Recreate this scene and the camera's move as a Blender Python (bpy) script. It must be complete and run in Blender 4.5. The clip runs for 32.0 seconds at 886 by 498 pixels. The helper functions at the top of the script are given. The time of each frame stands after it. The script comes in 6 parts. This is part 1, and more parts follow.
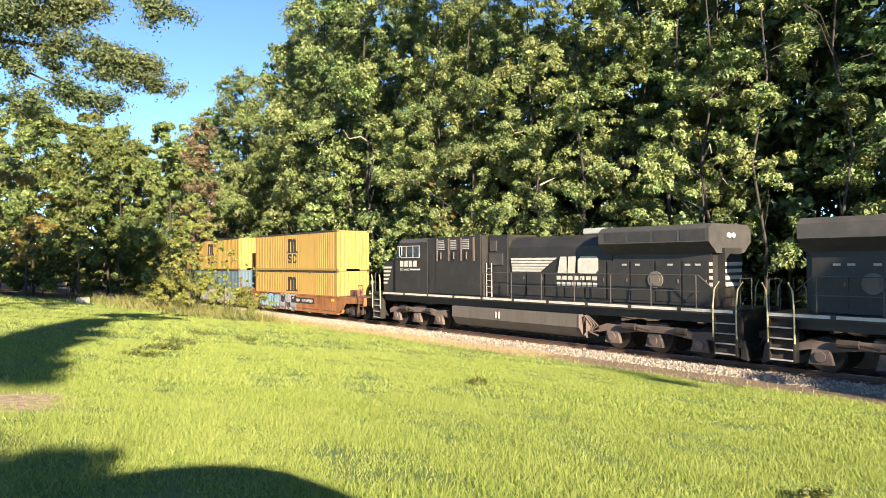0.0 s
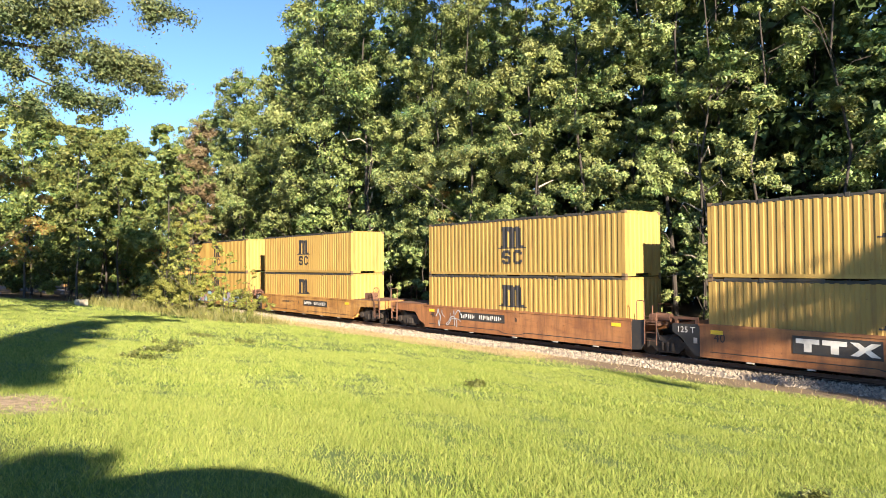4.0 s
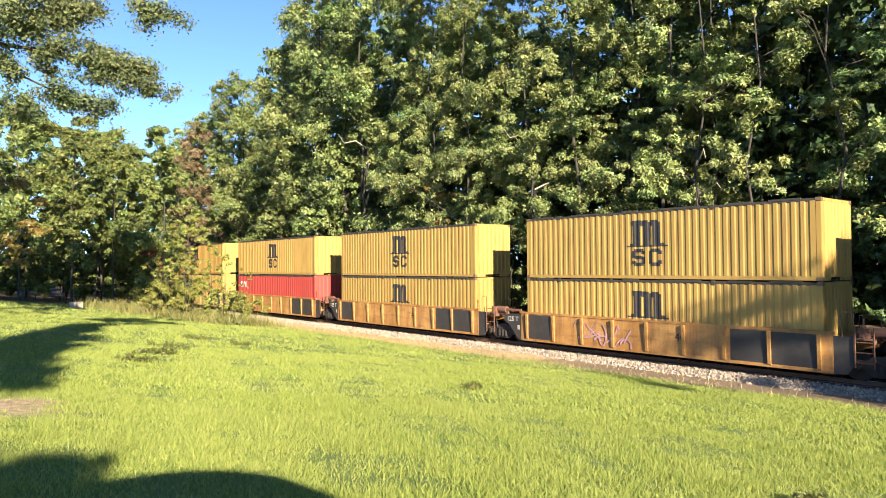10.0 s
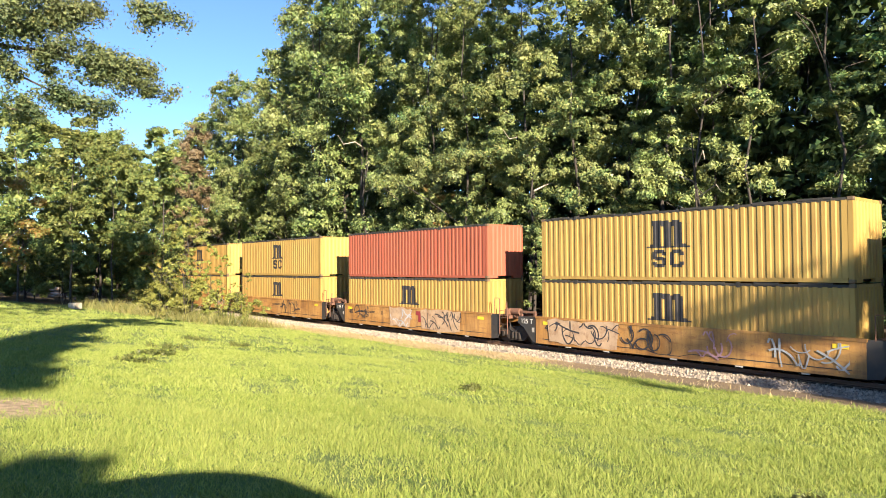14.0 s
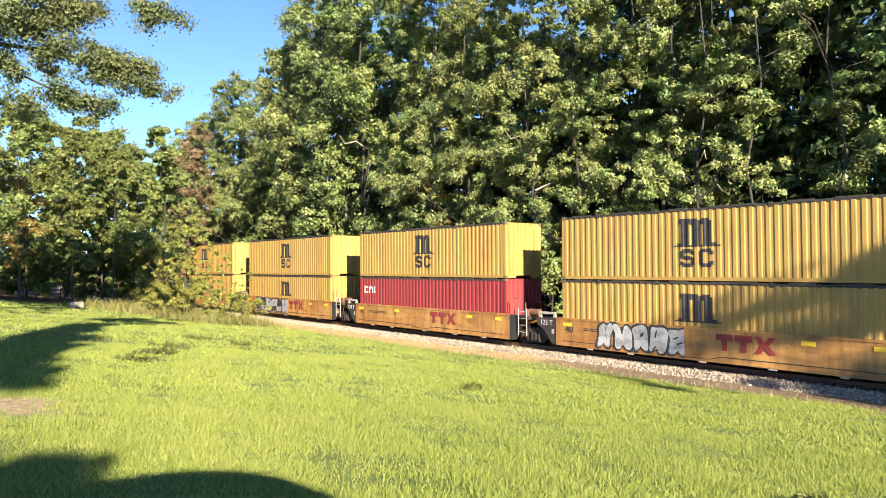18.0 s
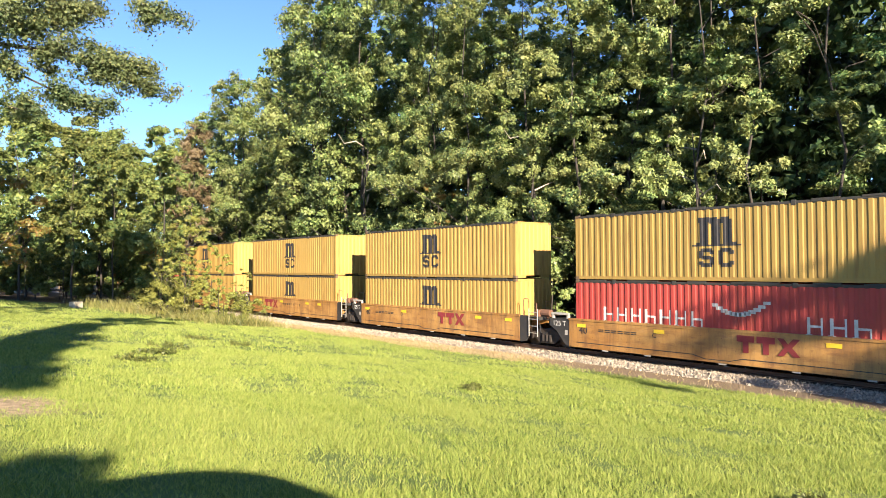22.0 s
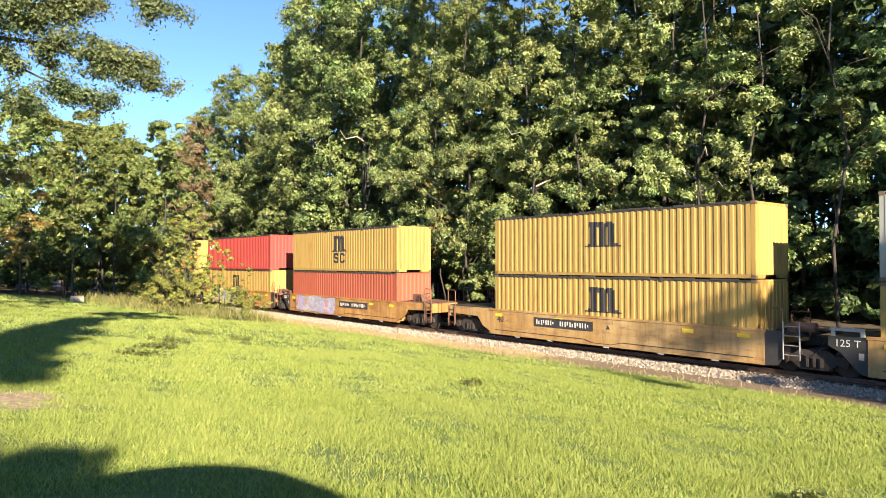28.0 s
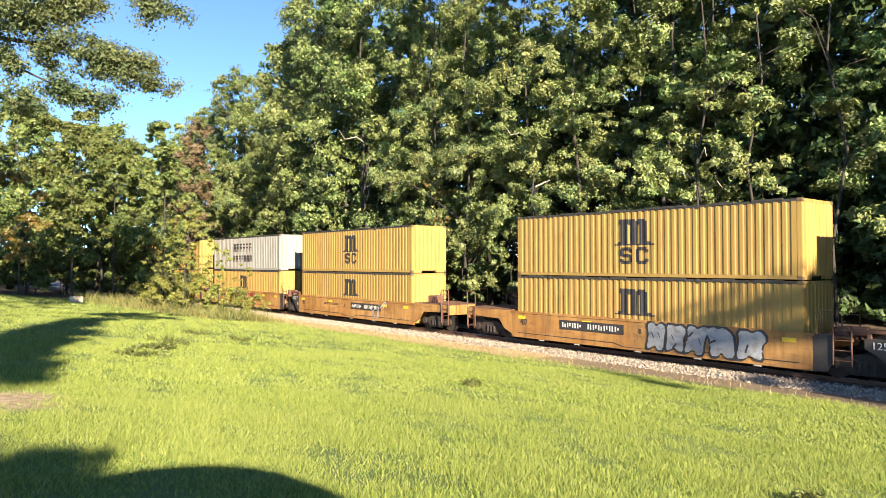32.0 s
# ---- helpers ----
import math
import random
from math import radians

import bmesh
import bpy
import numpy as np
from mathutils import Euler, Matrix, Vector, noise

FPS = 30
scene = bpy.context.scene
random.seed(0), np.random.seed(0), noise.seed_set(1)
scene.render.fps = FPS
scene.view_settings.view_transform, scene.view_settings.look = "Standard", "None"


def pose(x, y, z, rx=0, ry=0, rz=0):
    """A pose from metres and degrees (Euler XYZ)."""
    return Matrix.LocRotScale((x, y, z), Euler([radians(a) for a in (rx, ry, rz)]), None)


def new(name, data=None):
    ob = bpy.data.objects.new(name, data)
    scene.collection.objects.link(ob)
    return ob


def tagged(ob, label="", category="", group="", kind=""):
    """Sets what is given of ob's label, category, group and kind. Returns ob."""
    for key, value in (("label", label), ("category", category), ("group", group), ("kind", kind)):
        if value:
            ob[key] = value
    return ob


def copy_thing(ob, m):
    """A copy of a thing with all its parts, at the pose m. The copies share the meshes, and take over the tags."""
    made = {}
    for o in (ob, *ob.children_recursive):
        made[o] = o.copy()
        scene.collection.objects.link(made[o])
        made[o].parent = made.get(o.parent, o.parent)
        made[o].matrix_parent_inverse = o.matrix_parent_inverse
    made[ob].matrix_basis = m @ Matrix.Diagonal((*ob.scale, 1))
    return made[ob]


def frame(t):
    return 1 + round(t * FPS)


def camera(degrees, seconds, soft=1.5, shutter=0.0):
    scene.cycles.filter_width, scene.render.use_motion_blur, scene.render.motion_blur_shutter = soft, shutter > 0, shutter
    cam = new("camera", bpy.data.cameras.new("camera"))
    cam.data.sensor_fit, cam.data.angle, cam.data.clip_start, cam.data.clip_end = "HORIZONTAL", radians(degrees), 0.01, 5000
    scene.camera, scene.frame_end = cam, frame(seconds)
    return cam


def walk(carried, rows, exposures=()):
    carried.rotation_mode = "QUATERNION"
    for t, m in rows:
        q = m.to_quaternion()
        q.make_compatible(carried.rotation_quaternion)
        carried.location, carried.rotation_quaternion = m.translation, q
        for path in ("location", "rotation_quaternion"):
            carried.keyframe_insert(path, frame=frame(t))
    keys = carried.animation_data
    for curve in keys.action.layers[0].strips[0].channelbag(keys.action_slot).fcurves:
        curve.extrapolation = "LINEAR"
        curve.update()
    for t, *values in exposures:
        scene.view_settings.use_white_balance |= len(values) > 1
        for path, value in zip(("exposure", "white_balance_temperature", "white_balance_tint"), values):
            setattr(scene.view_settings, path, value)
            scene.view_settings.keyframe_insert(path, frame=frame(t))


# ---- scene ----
cam = camera(66.53, 32.0, soft=0.8)

# The camera is held by hand at one spot on the lawn: seconds, degrees of pan, tilt and lean from its rest.
EYE = (0.0, 0.0, 3.5)
SWAY = [
    (0, 0.310, -0.316, 0.034),
    (0.5, 0.313, -0.298, 0.033),
    (1, 0.304, -0.263, 0.029),
    (1.5, 0.289, -0.249, 0.023),
    (2, 0.276, -0.241, 0.036),
    (2.5, 0.261, -0.226, 0.043),
    (3, 0.251, -0.199, 0.026),
    (3.5, 0.243, -0.182, 0.020),
    (5.5, 0.093, -0.059, 0.016),
    (6, 0.095, -0.054, 0.014),
    (6.5, 0.100, -0.061, 0.019),
    (7, 0.099, -0.060, 0.018),
    (7.5, 0.069, -0.035, 0.021),
    (8, 0.031, -0.019, 0.001),
    (8.5, 0.003, -0.008, 0.002),
    (9, -0.007, 0.003, 0.002),
    (9.5, -0.040, 0.019, 0.006),
    (10, -0.120, 0.041, 0.019),
    (10.5, -0.186, 0.065, 0.035),
    (11, -0.183, 0.087, 0.059),
    (11.5, -0.144, 0.130, 0.093),
    (12, -0.137, 0.162, 0.124),
    (12.5, -0.151, 0.176, 0.109),
    (13, -0.164, 0.162, 0.104),
    (13.5, -0.168, 0.144, 0.081),
    (14, -0.180, 0.145, 0.088),
    (14.5, -0.196, 0.159, 0.105),
    (16.5, -0.179, 0.150, 0.113),
    (17, -0.177, 0.153, 0.122),
    (17.5, -0.137, 0.140, 0.133),
    (18, -0.084, 0.104, 0.157),
    (18.5, -0.065, 0.089, 0.168),
    (19, -0.063, 0.092, 0.165),
    (19.5, -0.062, 0.093, 0.162),
    (20, -0.060, 0.088, 0.160),
    (20.5, -0.065, 0.083, 0.155),
    (21, -0.082, 0.082, 0.131),
    (21.5, -0.116, 0.091, 0.147),
    (22, -0.129, 0.094, 0.159),
    (22.5, -0.135, 0.090, 0.164),
    (23, -0.145, 0.089, 0.166),
    (23.5, -0.156, 0.093, 0.164),
    (24, -0.147, 0.095, 0.164),
    (24.5, -0.111, 0.087, 0.174),
    (25, -0.069, 0.059, 0.202),
    (25.5, -0.049, 0.027, 0.236),
    (27.5, -0.060, -0.254, 0.357),
    (28, -0.048, -0.262, 0.391),
    (28.5, -0.045, -0.245, 0.394),
    (29, -0.054, -0.227, 0.402),
    (29.5, -0.051, -0.231, 0.403),
    (30, -0.054, -0.258, 0.375),
    (30.5, -0.078, -0.263, 0.363),
    (31, -0.107, -0.236, 0.374),
    (31.5, -0.116, -0.221, 0.382),
    (32, -0.103, -0.226, 0.387),
]


def aim(pan, tilt, lean):
    return pose(*EYE, 91.352 + tilt, 0, 50.1 + pan) @ pose(0, 0, 0, 0, 0, lean - 0.435)


walk(cam, [(t, aim(a, b, c)) for t, a, b, c in SWAY], [(0, 1.85), (32, 1.85)])

# ---- world and sun ----
SUN = Vector((3.37, -1.2, 1.28)).normalized()
world = bpy.data.worlds.new("world")
scene.world = world
world.use_nodes = True
wn = world.node_tree.nodes
sky = wn.new("ShaderNodeTexSky")
sky.sky_type = "NISHITA"
sky.sun_disc = False
sky.sun_elevation = math.asin(SUN.z)
sky.sun_rotation = math.atan2(SUN.x, SUN.y)
sky.air_density = 0.5
sky.dust_density = 0.0
sky.ozone_density = 1.7
wn["Background"].inputs["Strength"].default_value = 0.086
clear = wn.new("ShaderNodeMix")
clear.data_type, clear.blend_type = "RGBA", "MULTIPLY"
clear.inputs[0].default_value, clear.inputs[7].default_value = 1.0, (0.87, 1.03, 1.14, 1)
world.node_tree.links.new(sky.outputs[0], clear.inputs[6])
world.node_tree.links.new(clear.outputs[2], wn["Background"].inputs["Color"])
sun = new("sun", bpy.data.lights.new("sun", "SUN"))
sun.data.energy, sun.data.angle, sun.data.color = 5.0, radians(0.53), (1.0, 0.87, 0.68)
sun.matrix_world = SUN.to_track_quat("Z", "Y").to_matrix().to_4x4()

# ---- materials ----
def nodes_of(name):
    m = bpy.data.materials.new(name)
    m.use_nodes = True
    t = m.node_tree
    return m, t.nodes, t.links, t.nodes["Principled BSDF"]


def ramp(n, l, source, stops):
    r = n.new("ShaderNodeValToRGB")
    e = r.color_ramp.elements
    while len(e) < len(stops):
        e.new(0.5)
    for k, (p, c) in zip(e, stops):
        k.position, k.color = p, (*c, 1) if len(c) == 3 else c
    l.new(source, r.inputs[0])
    return r.outputs[0]


def tex(n, l, scale, detail=4, stretch=(1, 1, 1), rough=0.55, space="Object"):
    co = n.new("ShaderNodeTexCoord")
    mp = n.new("ShaderNodeMapping")
    mp.inputs["Scale"].default_value = stretch
    l.new(co.outputs[space], mp.inputs[0])
    t = n.new("ShaderNodeTexNoise")
    t.inputs["Scale"].default_value, t.inputs["Detail"].default_value, t.inputs["Roughness"].default_value = scale, detail, rough
    l.new(mp.outputs[0], t.inputs["Vector"])
    return t.outputs[0]


def mix(n, l, fac, a, b, how="MIX"):
    m = n.new("ShaderNodeMix")
    m.data_type, m.blend_type = "RGBA", how
    for k, v in ((0, fac), (6, a), (7, b)):
        if isinstance(v, (int, float)):
            m.inputs[k].default_value = v
        elif isinstance(v, tuple):
            m.inputs[k].default_value = (*v, 1)
        else:
            l.new(v, m.inputs[k])
    return m.outputs[2]


def relief(n, l, p, source, strength, distance=0.01):
    b = n.new("ShaderNodeBump")
    b.inputs["Strength"].default_value, b.inputs["Distance"].default_value = strength, distance
    l.new(source, b.inputs["Height"])
    l.new(b.outputs[0], p.inputs["Normal"])


def shade(c, k):
    return tuple(min(1.0, v * k) for v in c)


def plain(name, color, rough=0.6, metal=0.0, worn=0.25, scale=2.5, dirt=(0.09, 0.06, 0.04), dirty=0.35, stretch=(1, 1, 1), bump=0.15):
    """Paint, steel, rubber: two scales of variation, dirt in patches, fine relief."""
    m, n, l, p = nodes_of(name)
    big = tex(n, l, scale, 5, stretch)
    fine = tex(n, l, scale * 14, 3)
    c = mix(n, l, big, shade(color, 1 - worn), shade(color, 1 + worn))
    mask = ramp(n, l, tex(n, l, scale * 1.7, 6, stretch, 0.65), [(0.47, (0, 0, 0)), (0.74, (dirty, dirty, dirty))])
    c = mix(n, l, mask, c, dirt)
    c = mix(n, l, 0.12, c, fine, "OVERLAY")
    l.new(c, p.inputs["Base Color"])
    l.new(ramp(n, l, big, [(0.3, (rough - 0.08,) * 3), (0.7, (min(1, rough + 0.12),) * 3)]), p.inputs["Roughness"])
    p.inputs["Metallic"].default_value = metal
    relief(n, l, p, fine, bump)
    return m


STREAK = (1.2, 1.2, 0.16)  # runs down the side
RUST = (0.16, 0.065, 0.03)


def box_paint(name, color, worn=0.12, dirty=0.5):
    """Container paint: chalky, with rust runs and a little change from box to box."""
    m, n, l, p = nodes_of(name)
    info = n.new("ShaderNodeObjectInfo")
    big = tex(n, l, 0.6, 5)
    fine = tex(n, l, 30, 3)
    c = mix(n, l, big, shade(color, 1 - worn), shade(color, 1 + worn))
    runs = ramp(n, l, tex(n, l, 2.2, 6, STREAK, 0.7), [(0.50, (0, 0, 0)), (0.74, (dirty,) * 3)])
    c = mix(n, l, runs, c, RUST)
    spots = ramp(n, l, tex(n, l, 7, 6, (1, 1, 0.6), 0.75), [(0.62, (0, 0, 0)), (0.70, (0.7,) * 3)])
    c = mix(n, l, spots, c, shade(RUST, 0.8))
    hsv = n.new("ShaderNodeHueSaturation")
    l.new(c, hsv.inputs["Color"])
    v = n.new("ShaderNodeMapRange")
    v.inputs[3].default_value, v.inputs[4].default_value = 0.9, 1.08
    l.new(info.outputs["Random"], v.inputs[0])
    l.new(v.outputs[0], hsv.inputs["Value"])
    l.new(hsv.outputs[0], p.inputs["Base Color"])
    p.inputs["Roughness"].default_value = 0.62
    p.inputs["Specular IOR Level"].default_value = 0.3
    relief(n, l, p, fine, 0.12)
    return m


YELLOW = box_paint("yellow_box_paint", (0.365, 0.230, 0.064))
RED = box_paint("red_box_paint", (0.40, 0.055, 0.045))
ORANGE_RED = box_paint("faded_red_box_paint", (0.35, 0.092, 0.052))
MAROON = box_paint("maroon_box_paint", (0.22, 0.03, 0.035))
RUSTRED = box_paint("rust_red_box_paint", (0.32, 0.08, 0.045))
WHITE = box_paint("white_box_paint", (0.31, 0.295, 0.255), dirty=0.55)
BLUE = box_paint("blue_grey_box_paint", (0.095, 0.15, 0.185), 0.2, 0.7)
RAIL_DARK = plain("grimy_top_rail", (0.035, 0.032, 0.028), 0.75)
CASTING = plain("corner_casting_steel", (0.12, 0.085, 0.05), 0.7, dirt=RUST, dirty=0.7)
LOGO = plain("black_logo_paint", (0.022, 0.02, 0.022), 0.6)
LOGO_WHITE = plain("white_lettering_paint", (0.60, 0.57, 0.52), 0.6)


def car_paint(name, color, grime, faded):
    """Old railway car paint: faded patches, scrapes along the side, rust runs and grime from below."""
    m, n, l, p = nodes_of(name)
    big, fine = tex(n, l, 0.9, 5, (0.6, 1, 1)), tex(n, l, 26, 4)
    c = mix(n, l, ramp(n, l, big, [(0.36, (0, 0, 0)), (0.66, (1, 1, 1))]), shade(color, 0.8), faded)
    runs = ramp(n, l, tex(n, l, 2.6, 6, STREAK, 0.7), [(0.44, (0, 0, 0)), (0.72, (0.75,) * 3)])
    c = mix(n, l, runs, c, grime)
    scrape = ramp(n, l, tex(n, l, 3.0, 6, (0.3, 1, 1.6), 0.7), [(0.51, (0, 0, 0)), (0.68, (0.6,) * 3)])
    c = mix(n, l, scrape, c, RUST)
    chips = ramp(n, l, tex(n, l, 9, 6, (1, 1, 1), 0.75), [(0.60, (0, 0, 0)), (0.68, (0.65,) * 3)])
    c = mix(n, l, chips, c, shade(RUST, 0.55))
    c = mix(n, l, 0.1, c, fine, "OVERLAY")
    l.new(c, p.inputs["Base Color"])
    p.inputs["Roughness"].default_value = 0.62
    relief(n, l, p, fine, 0.12)
    return m


CAR_ORANGE = car_paint("orange_yellow_car_paint", (0.40, 0.185, 0.042), (0.12, 0.06, 0.03), (0.46, 0.25, 0.075))
CAR_RUST = car_paint("rusty_orange_car_paint", (0.33, 0.125, 0.042), (0.10, 0.045, 0.026), (0.36, 0.16, 0.06))
CAR_PALE = car_paint("pale_yellow_car_paint", (0.45, 0.25, 0.07), (0.17, 0.095, 0.045), (0.47, 0.31, 0.13))
CAR_BLACK = plain("black_car_paint", (0.03, 0.028, 0.027), 0.6)
UNDER = plain("grimy_running_gear", (0.028, 0.021, 0.017), 0.85, dirt=(0.085, 0.052, 0.032), dirty=0.6)
RUSTY = plain("rust_brown_steel", (0.15, 0.07, 0.042), 0.85, dirt=(0.05, 0.03, 0.022), dirty=0.7)
WHEEL = plain("wheel_steel", (0.05, 0.038, 0.03), 0.7, 0.3)
TREAD = plain("bright_tread_steel", (0.45, 0.43, 0.40), 0.3, 0.9, worn=0.1, dirty=0.1)
STEEL_WHITE = plain("dull_white_paint", (0.36, 0.33, 0.29), 0.6)


# ---- mesh helpers ----
def mesh_of(name, verts, faces, mats=(), smooth=False, slots=None):
    me = bpy.data.meshes.new(name)
    me.from_pydata([tuple(v) for v in verts], [], faces)
    for m in mats:
        me.materials.append(m)
    if slots is not None:
        me.polygons.foreach_set("material_index", slots)
    if smooth:
        me.polygons.foreach_set("use_smooth", [True] * len(me.polygons))
    me.update()
    return me


def quads_mesh(name, v, k, mats=()):
    """A mesh of separate polygons with k corners each, from an (n * k, 3) array."""
    n = len(v) // k
    me = bpy.data.meshes.new(name)
    me.vertices.add(n * k)
    me.vertices.foreach_set("co", np.asarray(v, dtype=np.float32).ravel())
    me.loops.add(n * k)
    me.loops.foreach_set("vertex_index", np.arange(n * k, dtype=np.int32))
    me.polygons.add(n)
    me.polygons.foreach_set("loop_start", np.arange(0, n * k, k, dtype=np.int32))
    for m in mats:
        me.materials.append(m)
    me.update(calc_edges=True)
    return me


def part(name, me, mat, parent, label="", m=None):
    """Links a mesh (or a list of solids) as one object under a thing or a part."""
    if isinstance(me, list):
        me = solids(name, me)
    if mat is not None and not me.materials:
        me.materials.append(mat)
    ob = new(name, me)
    ob.parent = parent
    if m is not None:
        ob.matrix_local = m
    return tagged(ob, label)


def block(x0, x1, y0, y1, z0, z1, b=0.0):
    """A box with its upright and level edges cut by b."""
    if b <= 0:
        v = [(x, y, z) for z in (z0, z1) for y in (y0, y1) for x in (x0, x1)]
        return v, [(0, 2, 3, 1), (4, 5, 7, 6), (0, 1, 5, 4), (2, 6, 7, 3), (0, 4, 6, 2), (1, 3, 7, 5)]
    bm = bmesh.new()
    bmesh.ops.create_cube(bm, size=1)
    for w in bm.verts:
        w.co = ((x0 + x1) / 2 + w.co.x * (x1 - x0), (y0 + y1) / 2 + w.co.y * (y1 - y0), (z0 + z1) / 2 + w.co.z * (z1 - z0))
    bmesh.ops.bevel(bm, geom=bm.edges[:], offset=b, segments=2, affect="EDGES")
    bm.verts.index_update()
    r = [tuple(w.co) for w in bm.verts], [tuple(w.index for w in f.verts) for f in bm.faces]
    bm.free()
    return r


def prism(outline, y0, y1, axis="y"):
    """A plate: an outline in two axes, pulled along the third."""
    n = len(outline)
    put = {"y": lambda a, b, c: (a, c, b), "x": lambda a, b, c: (c, a, b), "z": lambda a, b, c: (a, b, c)}[axis]
    v = [put(a, b, y0) for a, b in outline] + [put(a, b, y1) for a, b in outline]
    f = [tuple(range(n)), tuple(range(2 * n - 1, n - 1, -1))]
    f += [(i, i + n, (i + 1) % n + n, (i + 1) % n) for i in range(n)]
    return v, f


def tube(points, r, sides=6, r1=None, cap=True):
    """A bent rod through points, of radius r, tapering to r1."""
    pts = [Vector(p) for p in points]
    v, f = [], []
    r1 = r if r1 is None else r1
    for i, p in enumerate(pts):
        d = (pts[min(i + 1, len(pts) - 1)] - pts[max(i - 1, 0)]).normalized()
        a = d.cross(Vector((0, 0, 1)) if abs(d.z) < 0.9 else Vector((1, 0, 0))).normalized()
        b = d.cross(a)
        rr = r + (r1 - r) * i / max(1, len(pts) - 1)
        v += [tuple(p + (a * math.cos(t) + b * math.sin(t)) * rr) for t in (2 * math.pi * k / sides for k in range(sides))]
    for i in range(len(pts) - 1):
        for k in range(sides):
            j = (k + 1) % sides
            f.append((i * sides + k, i * sides + j, (i + 1) * sides + j, (i + 1) * sides + k))
    if cap:
        f += [tuple(range(sides - 1, -1, -1)), tuple(range((len(pts) - 1) * sides, len(pts) * sides))]
    return v, f


def disc(cx, cz, r, y0, y1, sides=20):
    return prism([(cx + r * math.cos(2 * math.pi * k / sides), cz + r * math.sin(2 * math.pi * k / sides)) for k in range(sides)], y0, y1)


def solids(name, items, mats=()):
    v, f = [], []
    for iv, jf in items:
        o = len(v)
        v += list(iv)
        f += [tuple(i + o for i in q) for q in jf]
    me = mesh_of(name, v, f, mats)
    bm = bmesh.new()
    bm.from_mesh(me)
    bmesh.ops.recalc_face_normals(bm, faces=bm.faces[:])
    bm.to_mesh(me)
    bm.free()
    return me


def thing(name, label, category, group="", kind=""):
    return tagged(new(name), label, category, group, kind)


WORDS = {}


def words(text, size, mat):
    """Flat letters of the built-in font, centred, in the xz plane, facing -y."""
    key = (text, size, mat.name)
    if key not in WORDS:
        cu = bpy.data.curves.new("text", "FONT")
        cu.body, cu.size, cu.align_x, cu.align_y, cu.extrude = text, size, "CENTER", "CENTER", 0.002
        cu.resolution_u = 2
        ob = new("text", cu)
        me = bpy.data.meshes.new_from_object(ob.evaluated_get(bpy.context.evaluated_depsgraph_get()))
        bpy.data.objects.remove(ob)
        me.transform(pose(0, 0, 0, 90))
        me.materials.clear()
        me.materials.append(mat)
        WORDS[key] = me
    return WORDS[key]


# ---- ground and track ----
TRACK_Y = 23.27
DIRT_Y = 18.2


def ground_z(x, y):
    """Lawn that falls to the track, a level strip along it, a low bank under the woods."""
    if y < DIRT_Y:
        d = DIRT_Y - y
        z = 0.0 + 1.9 * (d / 18.2) ** 1.06 if d < 18.2 else 1.9 + 1.0 * (1 - math.exp(-(d - 18.2) / 30))
        z += 0.05 * noise.noise((x * 0.12, y * 0.12, 3)) * min(1, d / 4)
    elif y < 27.0:
        z = 0.0 - 0.26 * min(1, (y - DIRT_Y) / 2.7) - 0.25 * min(1, max(0, y - 20.9) / 0.8)
    else:
        z = -0.48 + 1.8 * (1 - math.exp(-(y - 27.0) / 12)) + 0.15 * noise.noise((x * 0.1, y * 0.1, 7))
    return z


